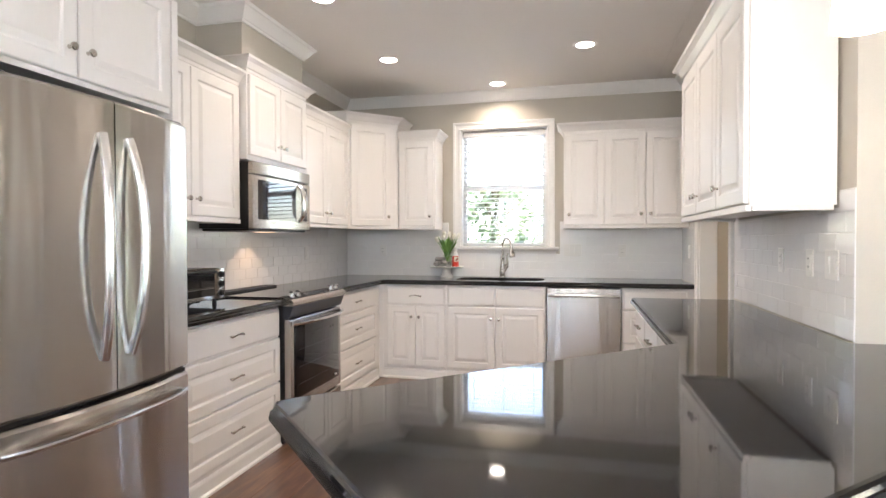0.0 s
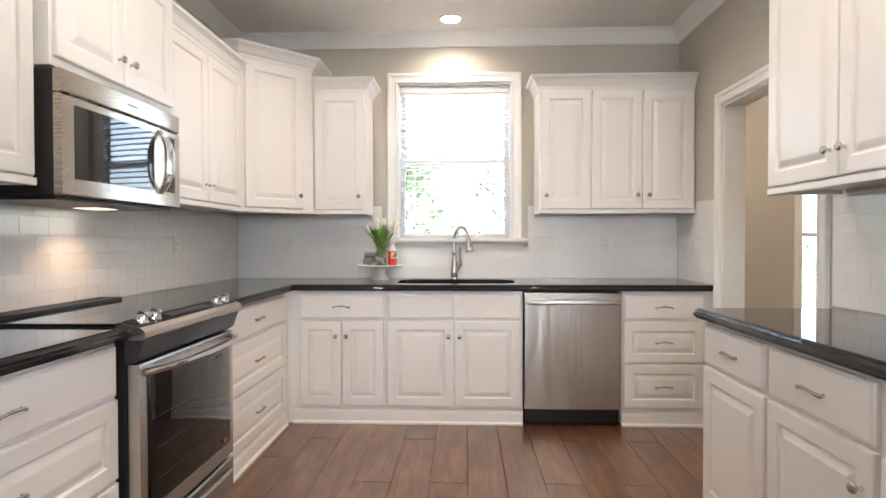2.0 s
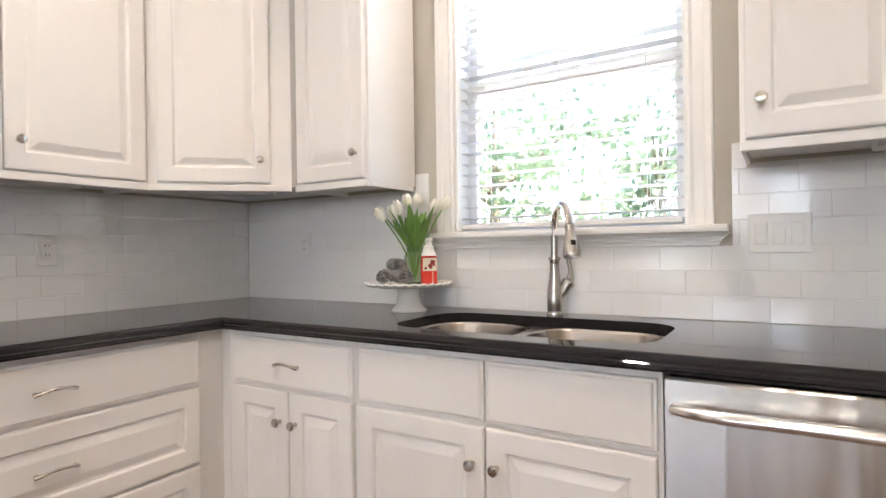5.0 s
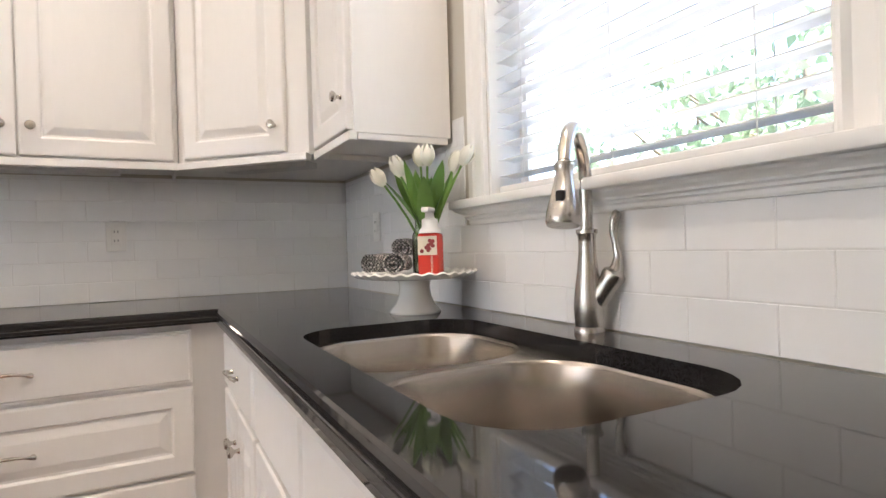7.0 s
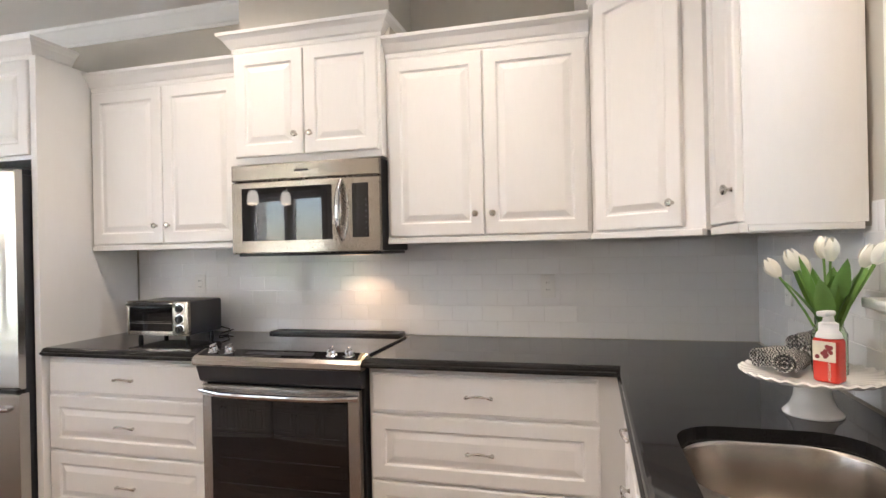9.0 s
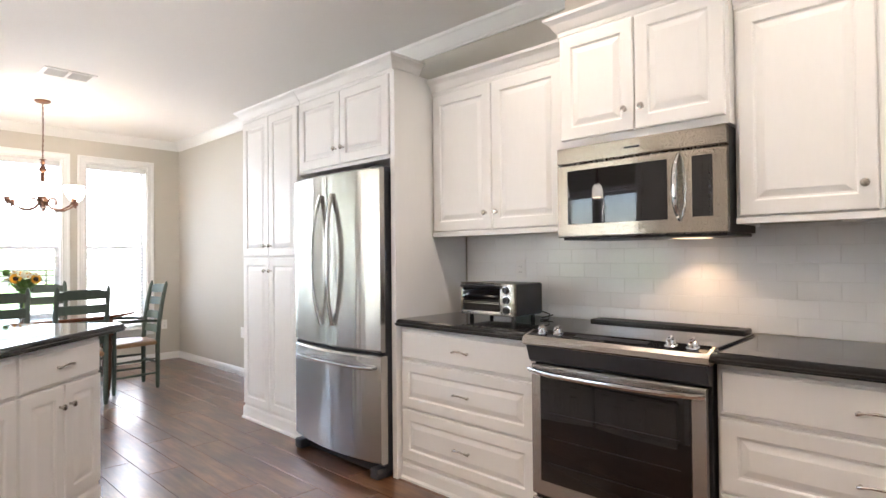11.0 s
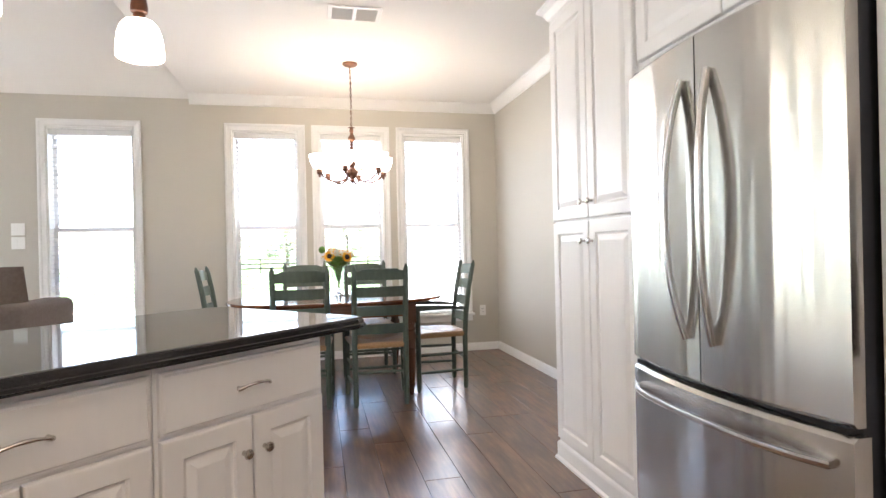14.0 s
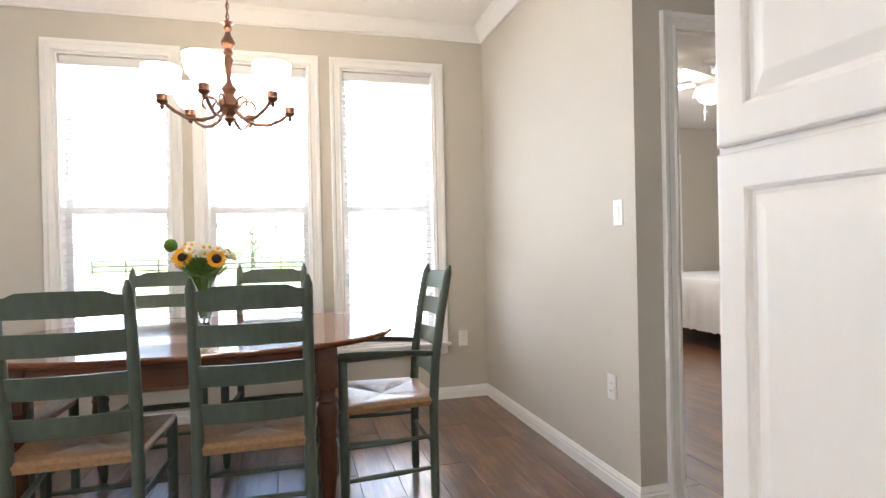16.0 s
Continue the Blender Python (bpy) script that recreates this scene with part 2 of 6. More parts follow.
def lathe(bm, profile, seg=20, at=(0, 0, 0), axis="z"):
    rings = []
    for r, z in profile:
        ring = []
        for k in range(seg):
            a = 2 * math.pi * k / seg
            c = (r * math.cos(a), r * math.sin(a), z)
            if axis == "y":
                c = (c[0], -c[2], c[1])
            if axis == "x":
                c = (c[2], c[0], c[1])
            ring.append(bm.verts.new(Vector(c) + Vector(at)))
        rings.append(ring)
    for p, q in zip(rings, rings[1:]):
        for k in range(seg):
            bm.faces.new((p[k], p[(k + 1) % seg], q[(k + 1) % seg], q[k]))
    if profile[0][0] > 1e-5:
        bm.faces.new(rings[0])
    if profile[-1][0] > 1e-5:
        bm.faces.new(rings[-1])
    bmesh.ops.remove_doubles(bm, verts=[v for r in (rings[0], rings[-1]) for v in r], dist=1e-6)
    return bm


def tube(bm, pts, radii, seg=12, flat=1.0):
    pts = [Vector(p) for p in pts]
    if not hasattr(radii, "__len__"):
        radii = [radii] * len(pts)
    rings, side = [], None
    for i, p in enumerate(pts):
        d = (pts[min(i + 1, len(pts) - 1)] - pts[max(i - 1, 0)]).normalized()
        if side is None:
            side = d.orthogonal().normalized() if abs(d.z) < 0.999 else Vector((1, 0, 0))
        side = (side - d * side.dot(d)).normalized()
        up = d.cross(side)
        rings.append([bm.verts.new(p + (side * math.cos(2 * math.pi * k / seg) + up * math.sin(2 * math.pi * k / seg) * flat) * radii[i]) for k in range(seg)])
    for p, q in zip(rings, rings[1:]):
        for k in range(seg):
            bm.faces.new((p[k], p[(k + 1) % seg], q[(k + 1) % seg], q[k]))
    bm.faces.new(rings[0])
    bm.faces.new(rings[-1])
    return bm


def arc(c, r, a0, a1, n, plane="yz"):
    out = []
    for k in range(n + 1):
        a = radians(a0 + (a1 - a0) * k / n)
        u, v = r * math.cos(a), r * math.sin(a)
        out.append((c[0], c[1] + u, c[2] + v) if plane == "yz" else (c[0] + u, c[1], c[2] + v) if plane == "xz" else (c[0] + u, c[1] + v, c[2]))
    return out


def mould(bm, path, profile, closed=False, m=None):
    """Sweeps profile points (out, up) along a flat path; out is to the left of the way."""
    n, rings = len(path), []
    for i, p in enumerate(path):
        p = Vector(p)
        d1 = (p - Vector(path[i - 1])).normalized() if closed or i else None
        d2 = (Vector(path[(i + 1) % n]) - p).normalized() if closed or i < n - 1 else None
        d1, d2 = d1 or d2, d2 or d1
        n1, n2 = Vector((-d1.y, d1.x)), Vector((-d2.y, d2.x))
        nn = (n1 + n2) / max(1e-6, 1 + n1.dot(n2))
        ring = []
        for o, u in profile:
            co = Vector((p.x + nn.x * o, p.y + nn.y * o, u))
            ring.append(bm.verts.new(m @ co if m else co))
        rings.append(ring)
    pairs = list(zip(rings, rings[1:])) + ([(rings[-1], rings[0])] if closed else [])
    k = len(profile)
    for a, b in pairs:
        for j in range(k):
            bm.faces.new((a[j], a[(j + 1) % k], b[(j + 1) % k], b[j]))
    if not closed:
        bm.faces.new(rings[0])
        bm.faces.new(rings[-1])
    return bm


CROWN = [(0, 0), (0.012, 0), (0.016, 0.014), (0.022, 0.018), (0.05, 0.055), (0.068, 0.078), (0.076, 0.083), (0.084, 0.10), (0, 0.10)]
CABCROWN = [(0, 0), (0.006, 0), (0.008, 0.018), (0.016, 0.024), (0.036, 0.056), (0.052, 0.07), (0.058, 0.074), (0.062, 0.088), (0, 0.088)]
BASE = [(0, 0), (0.016, 0), (0.016, 0.05), (0.013, 0.055), (0.013, 0.066), (0.007, 0.078), (0.004, 0.085), (0, 0.085)]
CASING = [(0, 0), (0, 0.014), (0.008, 0.018), (0.018, 0.012), (0.045, 0.014), (0.052, 0.02), (0.07, 0.022), (0.075, 0.018), (0.075, 0)]


def panel(w, h, t=0.02, raised=True):
    """A door or drawer front, from x 0 to w and z 0 to h, face towards -y."""
    bm = bmesh.new()
    if raised:
        f = min(0.056, 0.3 * min(w, h))
        rings = [(0, 0), (0, -t + 0.005), (0.003, -t + 0.001), (0.008, -t), (f, -t), (f + 0.004, -t + 0.003), (f + 0.007, -t + 0.009), (f + 0.014, -t + 0.0095), (f + 0.036, -t + 0.002), (f + 0.04, -t + 0.001)]
    else:
        rings = [(0, 0), (0, -t + 0.008), (0.003, -t + 0.006), (0.006, -t + 0.006), (0.012, -t)]
    prev = None
    for i, y in rings:
        vs = [bm.verts.new(c) for c in ((i, y, i), (w - i, y, i), (w - i, y, h - i), (i, y, h - i))]
        if prev:
            for k in range(4):
                bm.faces.new((prev[k], prev[(k + 1) % 4], vs[(k + 1) % 4], vs[k]))
        else:
            bm.faces.new(vs)
        prev = vs
    bm.faces.new(prev)
    return bm


def knob_mesh():
    bm = bmesh.new()
    lathe(bm, [(0.0075, 0), (0.0065, 0.003), (0.0048, 0.010), (0.0065, 0.014), (0.0125, 0.018), (0.0150, 0.022), (0.0150, 0.026), (0.0125, 0.0295), (0.006, 0.031), (0, 0.0313)], 14, axis="y")
    return mesh_of("knob", bm, M_NICKEL, True)


def pull_mesh():
    bm = bmesh.new()
    L = 0.055
    pts, rad = [], []
    for k in range(13):
        s = -1 + 2 * k / 12
        pts.append((L * s, -0.026 + 0.018 * abs(s) ** 3, -0.006 + 0.012 * (1 - s * s) - 0.0))
        rad.append(0.0042 + 0.0022 * (abs(s) > 0.8) + 0.001 * (abs(s) < 0.3))
    tube(bm, pts, rad, 8)
    for s in (-1, 1):
        lathe(bm, [(0.007, 0), (0.0055, 0.004), (0.0048, 0.012)], 10, at=(s * (L - 0.006), 0, -0.004), axis="y")
    return mesh_of("handle", bm, M_NICKEL, True)


KNOB, PULL = knob_mesh(), pull_mesh()


def hang(name, mesh, parent, at):
    ob = new(name, mesh)
    ob.parent = parent
    ob.matrix_basis = Matrix.Translation(at)
    return ob


def door(root, x0, x1, z0, z1, y, knob=None, raised=True):
    d = part("door", panel(x1 - x0, z1 - z0, raised=raised), M_CAB, root, smooth=False, m=Matrix.Translation((x0, y, z0)))
    if knob:
        hang("knob", KNOB, d, (knob[0] - x0, -0.02, knob[1] - z0))
    return d


def drawer(root, x0, x1, z0, z1, y, raised=False, pull=True):
    d = part("drawer_front", panel(x1 - x0, z1 - z0, raised=raised), M_CAB, root, smooth=False, m=Matrix.Translation((x0, y, z0)))
    if pull:
        hang("handle", PULL, d, ((x1 - x0) / 2, -0.02 + (0.0 if not raised else 0.001), (z1 - z0) / 2))
    return d


# ---- plan ----
XE, YP, XH, YH, YS = 3.335, -5.25, -0.125, -6.47, -8.38
RB, SB = 0.60, 0.617  # front faces of the base doors on the range and the sink side


def grid_wall(name, m, length, height, thick, holes, material, label):
    """A wall from x 0 to length, its room face at y 0 and its back at y thick, with holes (x0, z0, x1, z1)."""
    bm = bmesh.new()
    xs = sorted({0, length, *[h[0] for h in holes], *[h[2] for h in holes]})
    zs = sorted({0, height, *[h[1] for h in holes], *[h[3] for h in holes]})
    grid = {}
    solid = lambda i, k: 0 <= i < len(xs) - 1 and 0 <= k < len(zs) - 1 and not any(h[0] <= xs[i] < h[2] and h[1] <= zs[k] < h[3] for h in holes)

    def vert(x, y, z):
        if (x, y, z) not in grid:
            grid[(x, y, z)] = bm.verts.new((x, y, z))
        return grid[(x, y, z)]

    for i in range(len(xs) - 1):
        for k in range(len(zs) - 1):
            if not solid(i, k):
                continue
            x0, x1, z0, z1 = xs[i], xs[i + 1], zs[k], zs[k + 1]
            for y in (0, thick):
                bm.faces.new([vert(x0, y, z0), vert(x1, y, z0), vert(x1, y, z1), vert(x0, y, z1)])
            for (di, dk), (a, b) in (((-1, 0), ((x0, z0), (x0, z1))), ((1, 0), ((x1, z0), (x1, z1))), ((0, -1), ((x0, z0), (x1, z0))), ((0, 1), ((x0, z1), (x1, z1)))):
                if not solid(i + di, k + dk):
                    bm.faces.new([vert(a[0], 0, a[1]), vert(b[0], 0, b[1]), vert(b[0], thick, b[1]), vert(a[0], thick, a[1])])
    ob = part(name, bm, material, smooth=False)
    ob.matrix_basis = m
    return tagged(ob, label, "wall", kind="structure")


KW = (1.238, 1.215, 2.098, 2.385)  # kitchen window opening
wall_north = grid_wall("wall_north", pose(-0.15, 0, 0), XE + 0.27, CEIL + 0.2, 0.15, [(KW[0] + 0.15, KW[1], KW[2] + 0.15, KW[3])], M_WALL, "greige painted kitchen wall with a window over the sink")
wall_west = grid_wall("wall_west", pose(0, YP, 0, 0, 0, 90), -YP, CEIL, 0.15, [], M_WALL, "greige painted wall behind the range and the refrigerator")
wall_east = grid_wall("wall_east", pose(XE, 0, 0, 0, 0, -90), 3.285, CEIL + 0.2, 0.13, [(0.715, 0, 1.655, 2.035)], M_WALL, "greige painted wall with a cased doorway and tiled backsplash")
wall_dining_west = grid_wall("wall_dining_west", pose(XH, YS, 0, 0, 0, 90), YH - YS, CEIL, 0.12, [], M_WALL, "plain greige painted dining room wall")
HD = (0.333, 1.15)
wall_hall = grid_wall("wall_hall", pose(-2.4, YH, 0), 2.4 + XH - 0.12, CEIL, -0.12, [(2.4 - HD[1], 0, 2.4 - HD[0], 2.05)], M_WALL, "greige hall wall with a doorway to a bedroom")
DW = [(0.262, 0.933), (1.157, 1.829), (2.042, 2.692), (3.615, 4.372), (5.05, 5.80), (6.05, 6.80)]
DZ = (0.425, 2.40)
wall_south = grid_wall("wall_south", pose(9.0, YS, 0, 0, 0, 180), 9.3, CEIL + 2, 0.15, [(9.0 - b, DZ[0], 9.0 - a, DZ[1]) for a, b in DW], M_WALL, "greige dining room wall with tall windows")
LW = [(-7.6, -6.4), (-6.1, -4.9), (-4.6, -3.4)]
wall_living_east = grid_wall("wall_living_east", pose(7.2, -2.4, 0, 0, 0, -90), 6.2, 4.6, 0.15, [(-2.4 - b, 0.3, -2.4 - a, 2.4) for a, b in LW], M_WALL, "greige living room wall with tall windows")
wall_living_north = grid_wall("wall_living_north", pose(XE + 0.13, -2.4, 0), 3.9, 4.6, 0.12, [], M_WALL, "plain greige living room wall")
BW = (5.0, 0.25, 5.8, 2.25)
wall_back_north = grid_wall("wall_back_north", pose(XE + 0.13, 1.3, 0), 3.0, CEIL, 0.15, [(BW[0] - XE - 0.13, BW[1], BW[2] - XE - 0.13, BW[3])], M_WALL, "beige utility room wall with a window")
wall_back_east = grid_wall("wall_back_east", pose(6.4, 1.3, 0, 0, 0, -90), 3.7, CEIL, 0.12, [], M_WALL, "plain beige utility room wall")
wall_back_west = grid_wall("wall_back_west", pose(XE + 0.13, 0.15, 0, 0, 0, 90), 1.15, CEIL, 0.10, [], M_WALL, "plain beige utility room wall")
wall_hall_end = grid_wall("wall_hall_end", pose(-2.4, YH - 0.12, 0, 0, 0, 90), 1.4, CEIL, 0.12, [], M_WALL, "plain greige hall end wall")
wall_hall_north = grid_wall("wall_hall_north", pose(-2.4, YP, 0), 2.25, CEIL, 0.12, [], M_WALL, "plain greige hall wall")
BR = (-4.13 + 0.08, 0.5, -3.25, 2.30)
wall_bed_south = grid_wall("wall_bed_south", pose(0, -11.2, 0, 0, 0, 180), 5.6, CEIL, 0.15, [(0 - BR[2], BR[1], 0 - BR[0], BR[3])], M_WALL, "greige bedroom wall with a window")
wall_bed_west = grid_wall("wall_bed_west", pose(-5.6, -11.2, 0, 0, 0, 90), 4.6, CEIL, 0.12, [], M_WALL, "plain greige bedroom wall")
wall_bed_north = grid_wall("wall_bed_north", pose(-5.6, YH - 0.12, 0), 3.2, CEIL, 0.12, [], M_WALL, "plain greige bedroom wall")
wall_bed_east = grid_wall("wall_bed_east", pose(-0.245, YH - 0.12, 0, 0, 0, -90), 4.72, CEIL, -0.02, [], M_WALL, "plain greige bedroom wall")

tagged(part("ceiling", B(((-2.6, -8.6, CEIL), (3.09, 0.2, CEIL + 0.2)), ((3.092, -3.35, CEIL), (XE + 0.1, 0.2, CEIL + 0.2))), M_CEIL, smooth=False), "smooth off-white painted flat ceiling", "ceiling", kind="structure")
tagged(part("ceiling_back", B(((XE + 0.13, -2.4, CEIL), (6.6, 1.5, CEIL + 0.15))), M_CEIL, smooth=False), "off-white utility room ceiling", "ceiling", kind="structure")
tagged(part("ceiling_bedroom", B(((-5.8, -11.4, CEIL + 0.01), (-0.1, -8.6, CEIL + 0.2)), ((-5.8, -8.6, CEIL + 0.01), (-2.6, -6.5, CEIL + 0.2))), M_CEIL, smooth=False), "off-white bedroom ceiling", "ceiling", kind="structure")


def vault():
    bm = bmesh.new()
    sec = [(YS - 0.1, 2.66), (-5.4, 4.15), (-2.3, 4.3), (-2.3, 4.45), (-5.4, 4.3), (YS - 0.1, 2.81)]
    a = [bm.verts.new((3.09, y, z)) for y, z in sec]
    b = [bm.verts.new((7.4, y, z)) for y, z in sec]
    for k in range(6):
        bm.faces.new((a[k], a[(k + 1) % 6], b[(k + 1) % 6], b[k]))
    bm.faces.new(a)
    bm.faces.new(b)
    return bm


tagged(part("ceiling_vault", vault(), M_CEIL, smooth=False), "sloping off-white living room ceiling", "ceiling", kind="structure")
tagged(part("wall_vault_side", B(((3.0, -8.5, CEIL + 0.15), (3.089, -2.3, 4.4))), M_WALL, smooth=False), "greige wall above the flat ceiling's edge", "wall", kind="structure")
tagged(part("subfloor", B(((-6, -11.5, -0.12), (7.4, 1.6, -0.005))), M_FLOOR, smooth=False), "dark brown wooden floor beyond the kitchen", "floor", kind="structure")
tagged(part("ground", B(((-400, -400, -0.75), (400, 400, -0.45))), M_GRASS, smooth=False), "sunny green lawn around the house", "ground", kind="structure")

# ---- trim ----
tagged(part("trim_crown", mould(bmesh.new(), [(3.09, YS), (XH, YS), (XH, YH), (-0.24, YH)], [(-o, u + CEIL - 0.10) for o, u in CROWN]), M_TRIM, smooth=False), "white crown moulding in the dining area", "moulding", kind="structure")
CHY0, CHY1, CHX = -2.395, -1.60, 0.33  # boxed vent chase over the microwave
tagged(part("vent_chase", B(((0.0, CHY0, 2.33), (CHX, CHY1, CEIL)), bevel=0.004), M_WALL, smooth=False), "greige boxed vent chase above the microwave cabinet", "wall box", kind="structure")
tagged(part("trim_crown_kitchen", mould(bmesh.new(), [(0, YP), (0, CHY0), (CHX, CHY0), (CHX, CHY1), (0, CHY1), (0, 0), (XE, 0), (XE, -3.285), (XE + 0.13, -3.285)], [(-o, u + CEIL - 0.10) for o, u in CROWN]), M_TRIM, smooth=False), "white crown moulding round the kitchen", "moulding", kind="structure")
tagged(part("baseboard", mould(bmesh.new(), [(7.0, YS), (XH, YS), (XH, YH), (-0.345, YH)], [(-o, u) for o, u in BASE]), M_TRIM, smooth=False), "white moulded baseboard in the dining area", "baseboard", kind="structure")


def casing(root, x0, z0, x1, z1, head_only=True, name="casing"):
    """Three-sided casing in a wall's local frame (room towards -y)."""
    m = Matrix(((1, 0, 0, 0), (0, 0, -1, 0), (0, 1, 0, 0), (0, 0, 0, 1)))
    return part(name, mould(bmesh.new(), [(x0, z0), (x0, z1), (x1, z1), (x1, z0)], CASING, m=m), M_TRIM, root, smooth=False)


def blind(root, x0, x1, z0, z1, pitch=0.043, tilt=2.0, y=0.045):
    w = x1 - x0
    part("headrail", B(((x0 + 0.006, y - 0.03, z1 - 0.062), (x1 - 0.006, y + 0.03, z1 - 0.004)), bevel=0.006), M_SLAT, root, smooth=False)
    bm = bmesh.new()
    pts = [(-0.025, -0.0015), (0, 0.0012), (0.025, -0.0015), (0.025, 0.0012), (0, 0.0042), (-0.025, 0.0012)]
    a = [bm.verts.new((0.008, p, q)) for p, q in pts]
    b = [bm.verts.new((w - 0.008, p, q)) for p, q in pts]
    for k in range(6):
        bm.faces.new((a[k], a[(k + 1) % 6], b[(k + 1) % 6], b[k]))
    bm.faces.new(a)
    bm.faces.new(b)
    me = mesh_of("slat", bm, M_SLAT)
    z = z0 + 0.05
    while z < z1 - 0.07:
        o = hang("slat", me, root, (0, 0, 0))
        o.matrix_basis = pose(x0, y, z, tilt, 0, 0)
        z += pitch
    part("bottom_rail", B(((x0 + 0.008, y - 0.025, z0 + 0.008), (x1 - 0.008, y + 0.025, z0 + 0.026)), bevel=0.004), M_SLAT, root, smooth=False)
    bm = bmesh.new()
    for f in (0.14, 0.5, 0.86) if w > 0.8 else (0.16, 0.84):
        for dy in (-0.024, 0.024):
            tube(bm, [(x0 + w * f, y + dy, z0 + 0.02), (x0 + w * f, y + dy, z1 - 0.05)], 0.0011, 5)
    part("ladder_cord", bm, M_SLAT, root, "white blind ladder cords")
    bm = bmesh.new()
    tube(bm, [(x0 + 0.05, y - 0.034, z1 - 0.06), (x0 + 0.05, y - 0.036, z1 - 0.55 * (z1 - z0))], 0.0016, 6)
    lathe(bm, [(0.002, 0.03), (0.007, 0.02), (0.008, 0), (0.004, -0.006)], 8, at=(x0 + 0.05, y - 0.036, z1 - 0.55 * (z1 - z0) - 0.02))
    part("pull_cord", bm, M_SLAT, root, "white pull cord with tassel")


def window(name, m, x0, z0, x1, z1, label, depth=0.15, stool=0.045, apron=True, kitchen=False, tilt=2.0):
    root = thing(name, m, label, "window", kind="structure")
    casing(root, x0, z0, x1, z1)
    ext = 0.115 if kitchen else 0.095
    part("window_sill", B(((x0 - ext, -0.064 if kitchen else -0.045, z0 - 0.026), (x1 + ext, 0.0, z0 - 0.002)), ((x0 + 0.001, 0.0, z0 - 0.026), (x1 - 0.001, depth - 0.02, z0 + 0.001)), bevel=0.004), M_TRIM, root)
    if kitchen:
        steps = [(0, 0.068), (0.010, 0.068), (0.012, 0.064), (0.012, 0.057), (0.017, 0.054), (0.017, 0.049), (0.024, 0.046), (0.024, 0.042), (0.032, 0.036), (0.042, 0.032), (0.046, 0.027), (0, 0.027)]
        bm = mould(bmesh.new(), [(x0 - 0.075, 0.0), (x0 - 0.075, -0.001), (x1 + 0.075, -0.001), (x1 + 0.075, 0.0)], [(-o, z0 - u_) for o, u_ in steps])
        part("apron", bm, M_TRIM, root, smooth=False)
    elif apron:
        part("apron", B(((x0 - 0.075, -0.016, z0 - 0.09), (x1 + 0.075, -0.001, z0 - 0.027)), bevel=0.003), M_TRIM, root, smooth=False)
    # reveal lining, sash frames, panes
    part("jamb", B(((x0 + 0.0005, 0.001, z0), (x0 + 0.012, depth - 0.002, z1 - 0.012)), ((x1 - 0.012, 0.001, z0), (x1 - 0.0005, depth - 0.002, z1 - 0.012)), ((x0 + 0.0005, 0.001, z1 - 0.012), (x1 - 0.0005, depth - 0.002, z1 - 0.0005))), M_TRIM, root, smooth=False)
    zm = (z0 + z1) / 2
    s = 0.035
    for nm, za, zb, yy in (("lower_sash", z0 + 0.002, zm + 0.022, 0.095), ("upper_sash", zm - 0.022, z1 - 0.013, 0.118)):
        a, b = x0 + 0.013, x1 - 0.013
        sash = part(nm, B(((a, yy, za), (a + s, yy + 0.022, zb)), ((b - s, yy, za), (b, yy + 0.022, zb)), ((a + s, yy, za), (b - s, yy + 0.022, za + s)), ((a + s, yy, zb - s), (b - s, yy + 0.022, zb))), M_TRIM, root, smooth=False)
        pane = part("pane", B(((a + s, yy + 0.009, za + s), (b - s, yy + 0.013, zb - s))), M_GLASS, sash, smooth=False)
        pane.visible_shadow = False
    blind(root, x0 + 0.012, x1 - 0.012, z0 + 0.002, z1 - 0.012, tilt=tilt)
    return root


window("window_1", pose(0, 0, 0), KW[0], KW[1], KW[2], KW[3], "white double-hung window with open slatted blinds above the sink", kitchen=True, tilt=-3.0)
for k, (a, b) in enumerate(DW):
    window(f"window_{k + 2}", pose(0, YS, 0, 0, 0, 180), -b, DZ[0], -a, DZ[1], "tall white double-hung window with open slatted blinds")
for k, (a, b) in enumerate(LW):
    window(f"window_{k + 8}", pose(7.2, 0, 0, 0, 0, -90), -b, 0.3, -a, 2.4, "tall white living room window with slatted blinds")
window("window_11", pose(0, 1.3, 0), BW[0], BW[1], BW[2], BW[3], "white utility room window with slatted blinds")
window("window_12", pose(0, -11.2, 0, 0, 0, 180), -BR[2], BR[1], -BR[0], BR[3], "white bedroom window with slatted blinds")


def doorway(name, m, x0, x1, z1, thick, label):
    root = thing(name, m, label, "doorway", kind="structure")
    casing(root, x0, 0, x1, z1)
    part("jamb", B(((x0 + 0.0005, 0.001, 0), (x0 + 0.016, thick - 0.001, z1 - 0.016)), ((x1 - 0.016, 0.001, 0), (x1 - 0.0005, thick - 0.001, z1 - 0.016)), ((x0 + 0.0005, 0.001, z1 - 0.016), (x1 - 0.0005, thick - 0.001, z1 - 0.0005))), M_TRIM, root, smooth=False)
    return root


doorway("door_1", pose(XE, 0, 0, 0, 0, -90), 0.715, 1.655, 2.035, 0.13, "white cased open doorway to the utility room")
doorway("door_2", pose(0, YH, 0, 0, 0, 180), HD[0], HD[1], 2.05, 0.12, "white cased open doorway to the bedroom")

# ---- cabinets ----


